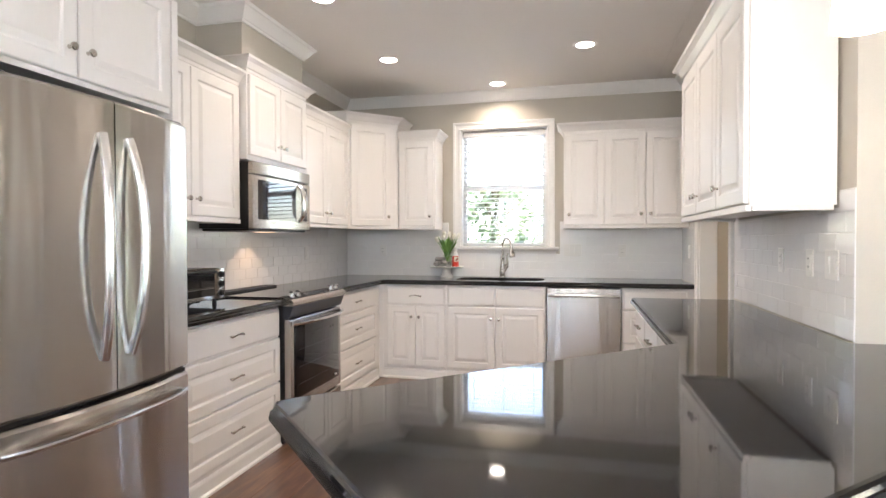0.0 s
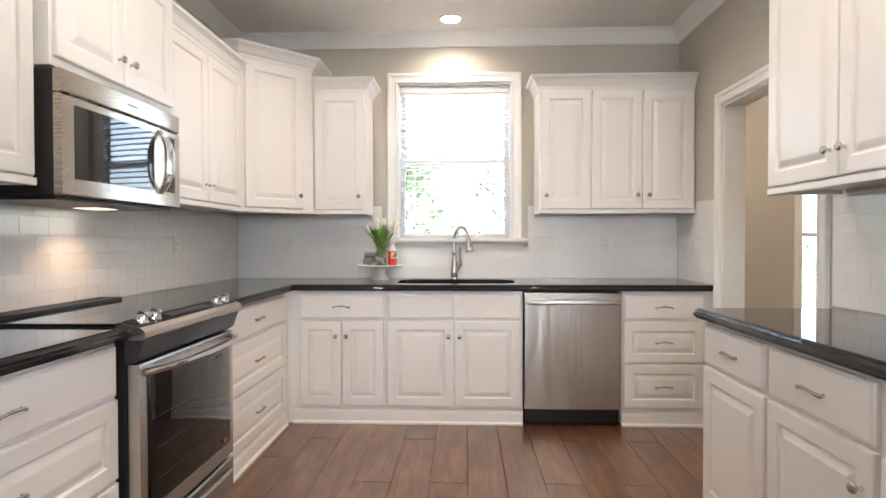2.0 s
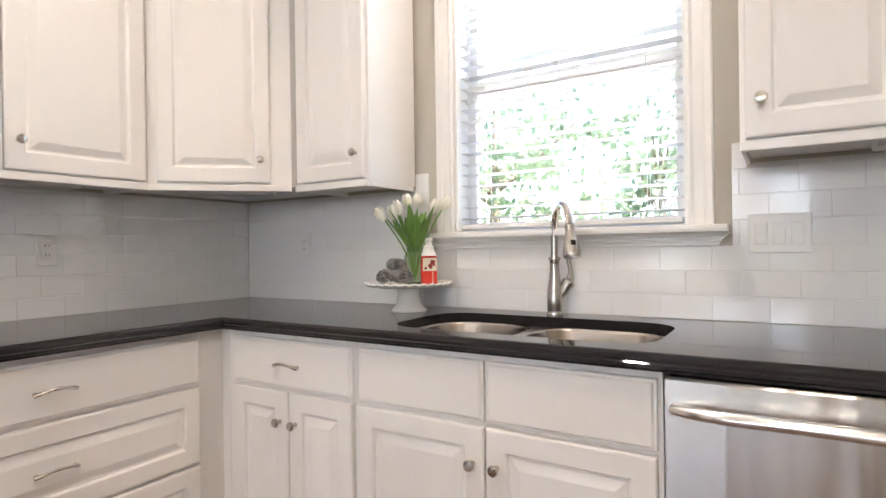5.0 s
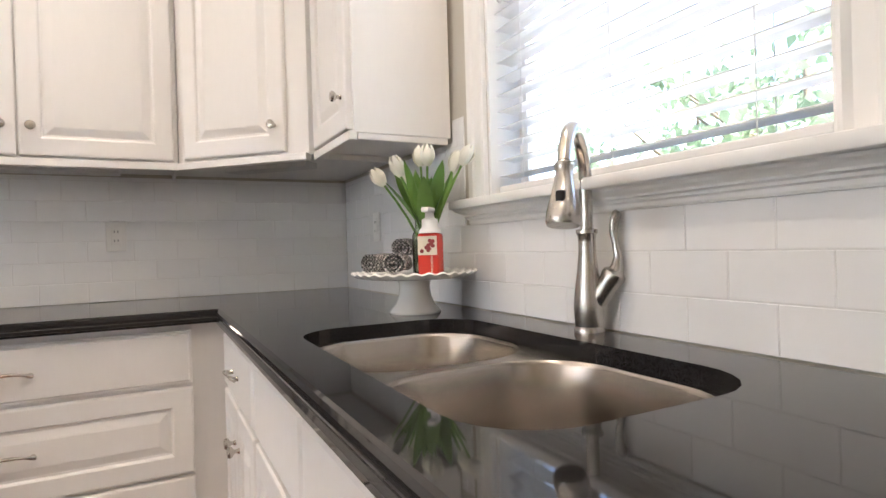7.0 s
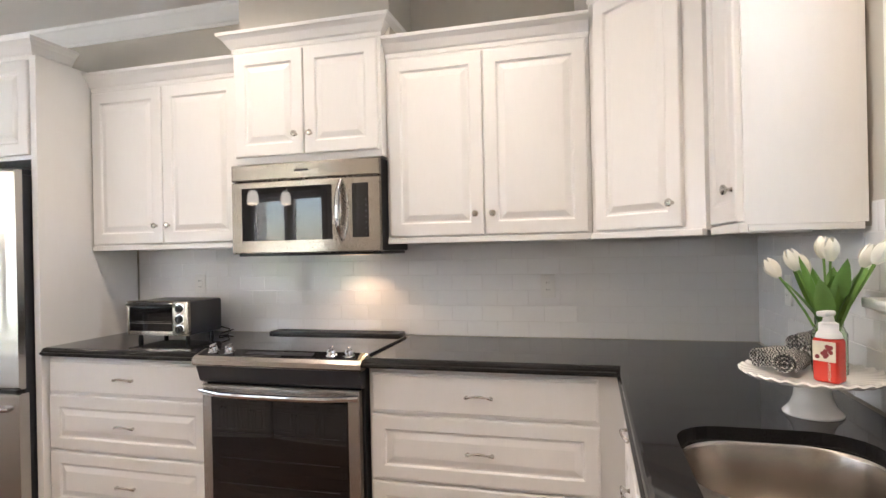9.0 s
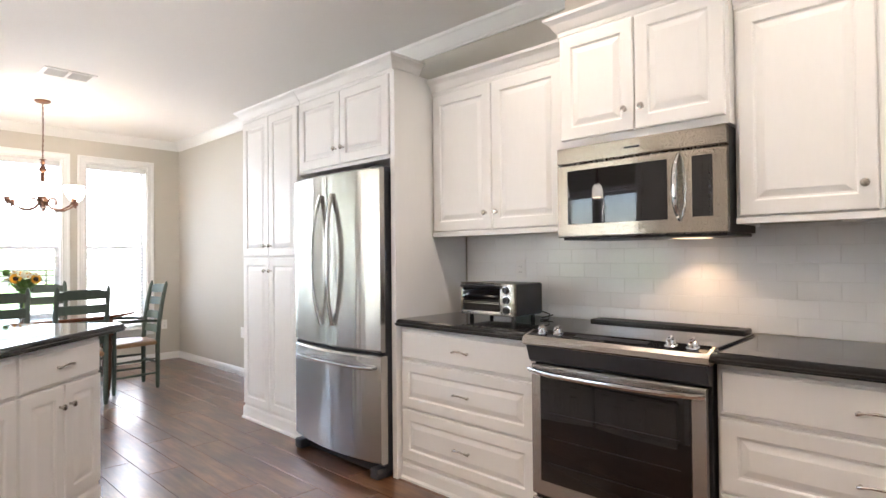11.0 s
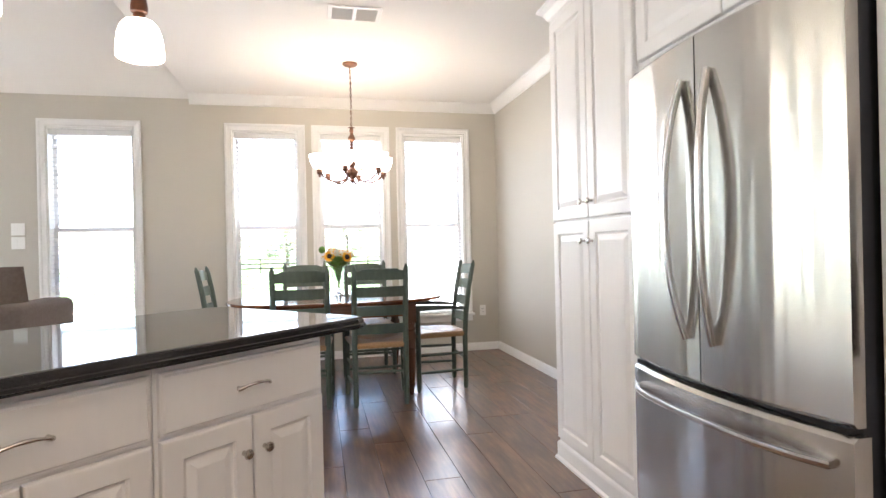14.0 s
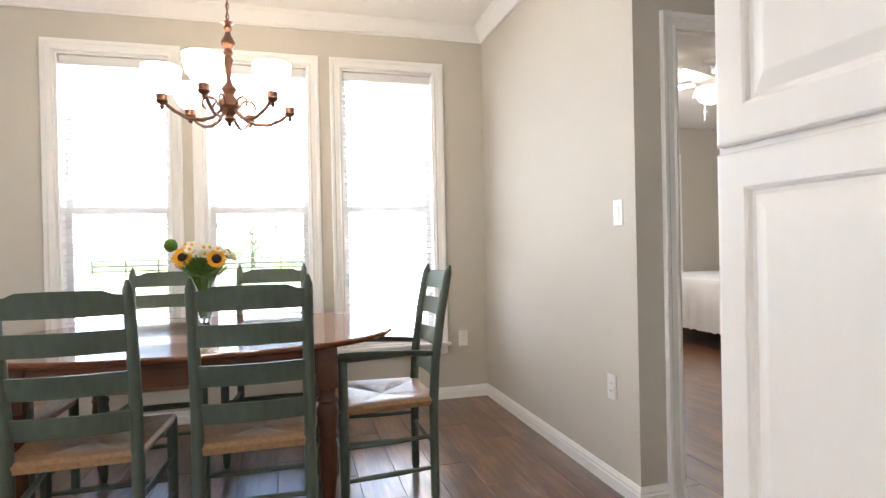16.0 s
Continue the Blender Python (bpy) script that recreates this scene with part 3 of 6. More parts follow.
def base_body(root, w, d, hollow=False):
    if hollow:
        part("body", B(((0.001, -d + 0.02, 0.02), (w - 0.001, -0.012, 0.62))), M_CAB, root, smooth=False)
        part("front_rail", B(((0.001, -d + 0.02, 0.62), (w - 0.001, -d + 0.045, 0.874))), M_CAB, root, smooth=False)
        for xa in (0.001, w - 0.02):
            part("side_panel", B(((xa, -d + 0.045, 0.62), (xa + 0.019, -0.012, 0.874))), M_CAB, root, smooth=False)
    else:
        part("body", B(((0.001, -d + 0.02, 0.02), (w - 0.001, -0.012, 0.874))), M_CAB, root, smooth=False)
    part("base_moulding", mould(bmesh.new(), [(w - 0.0005, -d + 0.02), (0.0005, -d + 0.02)], [(0, 0.0), (0.022, 0.0), (0.022, 0.012), (0.012, 0.022), (0.012, 0.075), (0.008, 0.085), (0, 0.092)]), M_CAB, root, smooth=False)


def base_cabinet(m, w, d, layout, label, group="", fill=(0, 0)):
    """layout: rows of (kind, width share) per column; d is the depth to the door faces."""
    root = thing("base_cabinet", m, label, "cabinet", group)
    base_body(root, w, d, layout == "sink")
    y = -d + 0.02
    x0, x1, g = 0.012 + fill[0], w - 0.012 - fill[1], 0.006
    if layout == "drawers":
        drawer(root, x0, x1, 0.688, 0.852, y)
        drawer(root, x0, x1, 0.412, 0.676, y, True)
        drawer(root, x0, x1, 0.118, 0.400, y, True)
    if layout == "double":
        drawer(root, x0, x1, 0.688, 0.852, y)
        c = (x0 + x1) / 2
        door(root, x0, c - g / 2, 0.118, 0.676, y, (c - 0.036, 0.577))
        door(root, c + g / 2, x1, 0.118, 0.676, y, (c + 0.036, 0.577))
    if layout == "sink":
        c = (x0 + x1) / 2
        drawer(root, x0, c - g / 2, 0.688, 0.852, y, pull=False)
        drawer(root, c + g / 2, x1, 0.688, 0.852, y, pull=False)
        door(root, x0, c - g / 2, 0.118, 0.676, y, (c - 0.036, 0.577))
        door(root, c + g / 2, x1, 0.118, 0.676, y, (c + 0.036, 0.577))
    if layout == "plain":
        drawer(root, x0, x1, 0.688, 0.852, y)
        door(root, x0, x1, 0.118, 0.676, y)
    if layout in ("left", "right"):
        drawer(root, x0, x1, 0.688, 0.852, y)
        door(root, x0, x1, 0.118, 0.676, y, (x1 - 0.036 if layout == "right" else x0 + 0.036, 0.577))
    return root


# sink run, from the inner corner to the doorway; local x is world x
base_cabinet(pose(0.62, 0, 0), 0.61, SB, "double", "white raised-panel base cabinet beside the sink", "sink run cabinets", fill=(0.03, 0))
base_cabinet(pose(1.23, 0, 0), 0.892, SB, "sink", "white double-door sink base cabinet", "sink run cabinets")
base_cabinet(pose(2.752, 0, 0), XE - 2.752 - 0.004, SB, "drawers", "white three-drawer base cabinet by the doorway", "sink run cabinets", fill=(0, 0.05))
# range run; local x is world y
RNG = (-2.405, -1.635)
base_cabinet(pose(0, RNG[1] + 0.004, 0, 0, 0, 90), -0.665 - RNG[1], RB, "drawers", "white three-drawer base cabinet next to the range", "range run cabinets", fill=(0, 0.03))
base_cabinet(pose(0, -3.338, 0, 0, 0, 90), RNG[0] + 3.334, RB, "drawers", "white three-drawer base cabinet between refrigerator and range", "range run cabinets")
tagged(part("corner_filler", B(((0.012, -0.66, 0.02), (0.576, -0.012, 0.872)), ((0.55, -0.667, 0.0), (0.581, -0.59, 0.872)), ((0.579, -0.5985, 0.0), (0.6215, -0.57, 0.872))), M_CAB, smooth=False), "white filler panel in the inside corner of the cabinets", "cabinet filler")
# right run; local x is -world y
XR = XE - 2.74
base_cabinet(pose(XE, -1.845, 0, 0, 0, -90), 0.49, XR, "plain", "white narrow base cabinet at the counter's free end", "east run cabinets")
base_cabinet(pose(XE, -2.335, 0, 0, 0, -90), 0.50, XR, "right", "white base cabinet with drawer and door", "east run cabinets")
base_cabinet(pose(XE, -2.835, 0, 0, 0, -90), 0.52, XR, "left", "white base cabinet with drawer and door", "east run cabinets")
# peninsula, turned; local origin at the inside bend of the counter
PT = 223.4
PEN = pose(2.711, -3.429, 0, 0, 0, PT)
PD = 0.60
penbase = PEN @ Matrix.Translation((0, 0.03 + PD, 0))
base_cabinet(penbase @ Matrix.Translation((0.06, 0, 0)), 0.57, PD, "double", "white raised-panel peninsula cabinet with drawer", "peninsula cabinets")
base_cabinet(penbase @ Matrix.Translation((0.63, 0, 0)), 0.575, PD, "double", "white raised-panel peninsula cabinet with drawer", "peninsula cabinets")
tagged(part("peninsula_back_panel", B(((-0.25, 0.0, 0.0), (1.205, 0.02, 0.872)), bevel=0.002), M_CAB, smooth=False, m=penbase), "white panel behind the peninsula cabinets", "panel")
tagged(part("bend_filler", B(((-0.05, 0.05, 0.0), (0.058, 0.55, 0.872))), M_CAB, smooth=False, m=PEN), "white filler panel where the counter bends", "cabinet filler")


def slab(bm, poly, z0, z1, r=0.014, under=True):
    """A stone slab with rounded front edge, from a counter-clockwise outline."""
    prof = [(0, z0), (-0.0, z0 + 0.004), (0.006, z0 + 0.008), (0.006, z0 + 0.016), (0.0, z0 + 0.02), (0.0, z1 - r), (-0.003, z1 - r * 0.5), (-0.008, z1 - r * 0.15), (-r, z1)]
    n, rings = len(poly), []
    for i, p in enumerate(poly):
        p, a, b = Vector(p), Vector(poly[i - 1]), Vector(poly[(i + 1) % n])
        d1, d2 = (p - a).normalized(), (b - p).normalized()
        n1, n2 = Vector((d1.y, -d1.x)), Vector((d2.y, -d2.x))
        nn = (n1 + n2) / (1 + n1.dot(n2))
        rings.append([bm.verts.new((p.x + nn.x * o, p.y + nn.y * o, z)) for o, z in prof])
    for i in range(n):
        a, b = rings[i], rings[(i + 1) % n]
        for k in range(len(prof) - 1):
            bm.faces.new((a[k], b[k], b[k + 1], a[k + 1]))
    top = [r_[-1] for r_ in rings]
    bottom = [r_[0] for r_ in rings]
    if under:
        bm.faces.new(list(reversed(bottom)))
    return top


def rounded(x0, y0, x1, y1, r, n=6):
    out = []
    for cx, cy, a0 in ((x1 - r, y1 - r, 0), (x0 + r, y1 - r, 90), (x0 + r, y0 + r, 180), (x1 - r, y0 + r, 270)):
        out += [(cx + r * math.cos(radians(a0 + 90 * k / n)), cy + r * math.sin(radians(a0 + 90 * k / n))) for k in range(n + 1)]
    return out


CT0, CT1 = 0.874, 0.914
RCX, SCY = 0.628, -0.635
SINK = (1.285, -0.540, 2.09, -0.132)


def ring_to_rect(bm, loop, rect, z):
    """Fills between a rounded loop of vertices and a rectangle round it, all at height z."""
    x0, y0, x1, y1 = rect
    cx, cy = (x0 + x1) / 2, (y0 + y1) / 2
    n = len(loop)
    corners = {n // 8: (x1, y1), n // 4 + n // 8: (x0, y1), n // 2 + n // 8: (x0, y0), 3 * n // 4 + n // 8: (x1, y0)}
    outer = []
    for k, p in enumerate(loop):
        if k in corners:
            q = corners[k]
        else:
            quarter, step = divmod(k, n // 4)
            side = (step < n // 8) == (quarter % 2 == 0)
            q = (x1 if p.co.x > cx else x0, p.co.y) if side else (p.co.x, y1 if p.co.y > cy else y0)
        outer.append(bm.verts.new((*q, z)))
    for k in range(n):
        j = (k + 1) % n
        bm.faces.new((loop[k], loop[j], outer[j], outer[k]))


def counter_main():
    bm = bmesh.new()
    poly = [(0.008, -0.008), (0.008, RNG[1] + 0.003), (RCX, RNG[1] + 0.003), (RCX, SCY), (XE - 0.008, SCY), (XE - 0.008, -0.008)]
    top = [v_.co.copy() for v_ in slab(bm, poly, CT0, CT1, under=False)]
    hole = [bm.verts.new((x, y, CT1)) for x, y in rounded(*SINK, 0.11)]
    low = [bm.verts.new((v_.co.x, v_.co.y, CT0 + 0.008)) for v_ in hole]
    for k in range(len(hole)):
        j = (k + 1) % len(hole)
        bm.faces.new((hole[k], hole[j], low[j], low[k]))
    R = (SINK[0] - 0.03, SINK[1] - 0.03, SINK[2] + 0.03, SINK[3] + 0.03)
    ring_to_rect(bm, hole, R, CT1)
    xa, xb, xc, ya, yb, yc = top[0].x, top[3].x, top[4].x, top[0].y, top[3].y, top[1].y
    for x0, y0, x1, y1 in ((xa, yc, xb, yb), (xa, yb, R[0], ya), (R[0], yb, R[2], R[1]), (R[0], R[3], R[2], ya), (R[2], yb, xc, ya)):
        bm.faces.new([bm.verts.new((x, y, CT1)) for x, y in ((x0, y0), (x1, y0), (x1, y1), (x0, y1))])
    bmesh.ops.remove_doubles(bm, verts=bm.verts, dist=1e-5)
    return bm


def plain_counter(poly):
    bm = bmesh.new()
    bm.faces.new(slab(bm, poly, CT0, CT1))
    return bm


tagged(part("counter_sink", counter_main(), M_STONE, smooth=False), "polished black granite L-shaped countertop with sink cutout", "countertop")
tagged(part("counter_range", plain_counter([(0.008, RNG[0] - 0.003), (0.008, -3.336), (RCX, -3.336), (RCX, RNG[0] - 0.003)]), M_STONE, smooth=False), "polished black granite countertop under the toaster oven", "countertop")
u, v = Vector((math.cos(radians(PT)), math.sin(radians(PT)))), Vector((-math.sin(radians(PT)), math.cos(radians(PT))))
bend, tip = Vector((2.714, -3.428)), Vector((2.714, -3.428)) + u * 1.40
PW = 0.90
far = tip + v * PW
backend = far - u * 1.75
counter_pen = [(2.718, -1.825), tuple(bend), tuple(tip - u * 0.05), tuple(tip - u * 0.012 + v * 0.012), tuple(tip + v * 0.05), tuple(far - v * 0.05), tuple(far - u * 0.05), tuple(backend), (XE + 0.12, -3.287), (XE - 0.011, -3.287), (XE - 0.011, -1.825)]
tagged(part("counter_peninsula", plain_counter(counter_pen), M_STONE, smooth=False), "polished black granite countertop bending into a peninsula", "countertop")
UB, UT = 1.385, 2.255


def upper_cabinet(m, w, d, doors, label, z0=UB, z1=UT, group="upper cabinets", crown="lr", rail=True):
    """doors: list of knob sides, '<' or '>'. d is the depth to the door faces; crown tells which sides return."""
    root = thing("wall_cabinet", m, label, "cabinet", group)
    part("body", B(((0.001, -d + 0.02, z0 + (0.022 if rail else 0)), (w - 0.001, -0.012, z1))), M_CAB, root, smooth=False)
    if rail:
        part("light_rail", B(((0.002, -d + 0.004, z0), (w - 0.002, -d + 0.028, z0 + 0.026)), ((0.002, -d + 0.03, z0 + 0.002), (0.014, -0.02, z0 + 0.022)), ((w - 0.014, -d + 0.03, z0 + 0.002), (w - 0.002, -0.02, z0 + 0.022)), bevel=0.003), M_CAB, root, smooth=False)
    n = len(doors)
    a, b, g = 0.014, w - 0.014, 0.006
    dw = (b - a - g * (n - 1)) / n
    for k, s in enumerate(doors):
        x0 = a + k * (dw + g)
        kx = x0 + dw - 0.036 if s == ">" else x0 + 0.036
        door(root, x0, x0 + dw, z0 + 0.032, z1 - 0.02, -d + 0.02, (kx, z0 + 0.125))
    path = [(w - 0.0005, -d + 0.02), (0.0005, -d + 0.02)]
    if "r" in crown:
        path = [(w - 0.0005, -0.012)] + path
    if "l" in crown:
        path = path + [(0.0005, -0.012)]
    part("crown", mould(bmesh.new(), path, [(o, z1 + uu - 0.006) for o, uu in CABCROWN]), M_CAB, root, smooth=False)
    return root


UD = 0.328
upper_cabinet(pose(0.682, 0, 0), 1.055 - 0.682, UD, [">"], "white single-door wall cabinet beside the window", crown="r")
upper_cabinet(pose(2.262, 0, 0), XE - 2.262 - 0.002, UD, ["<", ">", "<"], "white three-door wall cabinet by the doorway", crown="l")
upper_cabinet(pose(0, -1.632, 0, 0, 0, 90), 1.632 - 0.712, UD, [">", "<"], "white double-door wall cabinet beside the microwave", crown="")
upper_cabinet(pose(0, -3.338, 0, 0, 0, 90), 3.338 - 2.408, UD, [">", "<"], "white double-door wall cabinet above the toaster oven", crown="")
upper_cabinet(pose(0, -2.406, 0, 0, 0, 90), 0.772, 0.385, [">", "<"], "white short wall cabinet above the microwave", z0=1.79, z1=2.345, crown="lr", rail=False)
upper_cabinet(pose(XE, -1.825, 0, 0, 0, -90), 3.163 - 1.825, UD, [">", "<", "<"], "white three-door wall cabinet over the granite counter", crown="lr")


def corner_cabinet():
    root = thing("wall_cabinet", pose(0, 0, 0), "white diagonal corner wall cabinet, taller than its neighbours", "cabinet", "upper cabinets")
    z0, z1 = UB, 2.385
    poly = [(0.012, -0.012), (0.012, -0.71), (0.308, -0.71), (0.68, -0.338), (0.68, -0.012)]
    bm = bmesh.new()
    lo, hi = [bm.verts.new((*p, z0 + 0.02)) for p in poly], [bm.verts.new((*p, z1)) for p in poly]
    for k in range(5):
        bm.faces.new((lo[k], lo[(k + 1) % 5], hi[(k + 1) % 5], hi[k]))
    bm.faces.new(lo)
    bm.faces.new(hi)
    part("body", bm, M_CAB, root, smooth=False)
    L = math.hypot(0.372, 0.372)
    d = part("door", panel(L - 0.115, z1 - z0 - 0.055), M_CAB, root, smooth=False, m=pose(0.308, -0.71, z0 + 0.033, 0, 0, 45) @ Matrix.Translation((0.035, 0, 0)))
    hang("knob", KNOB, d, (L - 0.115 - 0.036, -0.02, 0.088))
    part("light_rail", B(((0.0, -0.018, z0), (L, 0.012, z0 + 0.024)), bevel=0.003), M_CAB, root, smooth=False, m=pose(0.308, -0.71, 0, 0, 0, 45))
    part("crown", mould(bmesh.new(), [(0.68, -0.012), (0.68, -0.338), (0.308, -0.71), (0.012, -0.71)], [(o, z1 + uu - 0.006) for o, uu in CABCROWN]), M_CAB, root, smooth=False)


corner_cabinet()

# tall cabinets: side panel, over-fridge cabinet, pantry
TD = 0.63
tagged(part("fridge_panel", B(((0.012, -3.378, 0.0), (0.625, -3.340, 2.352)), bevel=0.002), M_CAB, smooth=False), "white full-height panel beside the refrigerator", "panel")
fc = thing("wall_cabinet", pose(0, -4.345, 0, 0, 0, 90), "white deep cabinet above the refrigerator", "cabinet", "tall cabinets")
FW = 4.345 - 3.380
part("body", B(((0.001, -0.61, 1.845), (FW - 0.001, -0.012, 2.352))), M_CAB, fc, smooth=False)
for a, b, s in ((0.014, FW / 2 - 0.003, ">"), (FW / 2 + 0.003, FW - 0.012, "<")):
    door(fc, a, b, 1.866, 2.335, -0.61, (b - 0.036 if s == ">" else a + 0.036, 1.966))
part("crown", mould(bmesh.new(), [(FW + 0.005, -0.40), (FW + 0.005, -0.61), (0.0005, -0.61)], [(o, 2.346 + uu) for o, uu in CABCROWN]), M_CAB, fc, smooth=False)
pc = thing("pantry_cabinet", pose(0, -5.168, 0, 0, 0, 90), "white tall four-door pantry cabinet", "cabinet", "tall cabinets")
PWD = 5.168 - 4.348
part("body", B(((0.001, -0.61, 0.02), (PWD - 0.001, -0.012, 2.352))), M_CAB, pc, smooth=False)
for a, b, s in ((0.014, PWD / 2 - 0.003, ">"), (PWD / 2 + 0.003, PWD - 0.014, "<")):
    kx = b - 0.036 if s == ">" else a + 0.036
    door(pc, a, b, 1.280, 2.335, -0.61, (kx, 1.358))
    door(pc, a, b, 0.125, 1.268, -0.61, (kx, 1.172))
part("crown", mould(bmesh.new(), [(PWD - 0.0005, -0.61), (0.0005, -0.61), (0.0005, -0.012)], [(o, 2.346 + uu) for o, uu in CABCROWN]), M_CAB, pc, smooth=False)
part("base_moulding", mould(bmesh.new(), [(PWD - 0.0005, -0.61), (0.0005, -0.61), (0.0005, -0.012)], [(0, 0.0), (0.022, 0.0), (0.022, 0.012), (0.012, 0.022), (0.012, 0.085), (0.008, 0.095), (0, 0.102)]), M_CAB, pc, smooth=False)

# ---- appliances ----


def bowed(bm, y0, y1, z0, z1, x, bow, t, n=14, r=0.01):
    """A front panel across y, bulging in +x in its middle, t thick."""
    c, h = (y0 + y1) / 2, (y1 - y0) / 2
    rows = []
    for k in range(n + 1):
        s = -1 + 2 * k / n
        xx = x + bow * (1 - s * s)
        rows.append([bm.verts.new(p) for p in ((xx - t, c + h * s, z0), (xx - r, c + h * s, z0), (xx, c + h * s, z0 + r), (xx, c + h * s, z1 - r), (xx - r, c + h * s, z1), (xx - t, c + h * s, z1))])
    for a, b in zip(rows, rows[1:]):
        for k in range(6):
            bm.faces.new((a[k], a[(k + 1) % 6], b[(k + 1) % 6], b[k]))
    bm.faces.new(rows[0])
    bm.faces.new(rows[-1])
    return bm


def fridge():
    y0, y1, top, c = -4.278, -3.386, 1.785, -3.832
    root = thing("refrigerator", pose(0, 0, 0), "stainless steel french-door refrigerator with bottom freezer drawer", "refrigerator")
    part("body", B(((0.04, y0 + 0.012, 0.03), (0.655, y1 - 0.012, 1.765)), bevel=0.004), M_DARK, root, "dark grey cabinet sides", smooth=False)
    for nm, a, b in (("door", y0 + 0.002, c - 0.003), ("door", c + 0.003, y1 - 0.002)):
        bm = bmesh.new()
        cc, hh = c, (y1 - y0) / 2
        n, rows, t = 10, [], 0.07
        for k in range(n + 1):
            yy = a + (b - a) * k / n
            s = (yy - cc) / hh
            xx = 0.700 + 0.053 * (1 - s * s)
            r = 0.012
            rows.append([bm.verts.new(p) for p in ((0.665, yy, 0.722), (xx - r, yy, 0.722), (xx, yy, 0.722 + r), (xx, yy, top - r), (xx - r, yy, top), (0.665, yy, top))])
        for p, q in zip(rows, rows[1:]):
            for k in range(6):
                bm.faces.new((p[k], p[(k + 1) % 6], q[(k + 1) % 6], q[k]))
        bm.faces.new(rows[0])
        bm.faces.new(rows[-1])
        d = part("door", bm, M_STEEL, root)
        sgn = -1 if b < c else 1
        yh = c + sgn * 0.06
        bm = bmesh.new()
        pts = []
        for k in range(17):
            s = -1 + 2 * k / 16
            pts.append((0.757 + 0.052 * (1 - abs(s) ** 2.4), yh + sgn * 0.022 * (1 - s * s), 1.255 + 0.40 * s))
        tube(bm, pts, [0.017] * 17, 10, flat=0.7)
        part("handle", bm, M_STRAP, d, "curved brushed steel bar handle")
    d = part("freezer_drawer", bowed(bmesh.new(), y0 + 0.002, y1 - 0.002, 0.085, 0.700, 0.700, 0.053, 0.05, r=0.012), M_STEEL, root)
    bm = bmesh.new()
    pts = []
    for k in range(17):
        s = -1 + 2 * k / 16
        pts.append((0.710 + 0.053 * (1 - 0.8 * s * s) + 0.045 * (1 - abs(s) ** 4), c + 0.40 * s, 0.640 - 0.012 * s * s))
    tube(bm, pts, 0.015, 10, flat=0.7)
    part("handle", bm, M_STRAP, d, "long bowed steel freezer handle")
    for yy in (y0 + 0.02, y1 - 0.10):
        part("hinge_cover", B(((0.60, yy, 1.765), (0.69, yy + 0.08, 1.795)), bevel=0.004), M_DARK, root)
    part("gasket", B(((0.655, y0 + 0.02, 0.703), (0.70, y1 - 0.02, 0.719)), ((0.655, y0 + 0.03, 0.09), (0.664, y1 - 0.03, 1.76))), M_BLACK, root, smooth=False)
    for yy in (y0 + 0.05, y1 - 0.05):
        part("foot", B(((0.62, yy - 0.035, 0.0), (0.72, yy + 0.035, 0.062)), bevel=0.01), M_DARK, root)
    part("kick_grille", B(((0.60, y0 + 0.09, 0.012), (0.66, y1 - 0.09, 0.08))), M_BLACK, root, smooth=False)
    bm = bmesh.new()
    lathe(bm, [(0.024, 0), (0.024, 0.002), (0, 0.0025)], 18, at=(0.7265, y1 - 0.2, 1.69), axis="x")
    for v_ in bm.verts:
        v_.co.z = 1.69 + (v_.co.z - 1.69) * 0.45
    part("badge", bm, M_CHROME, root, "small oval maker's badge")


fridge()


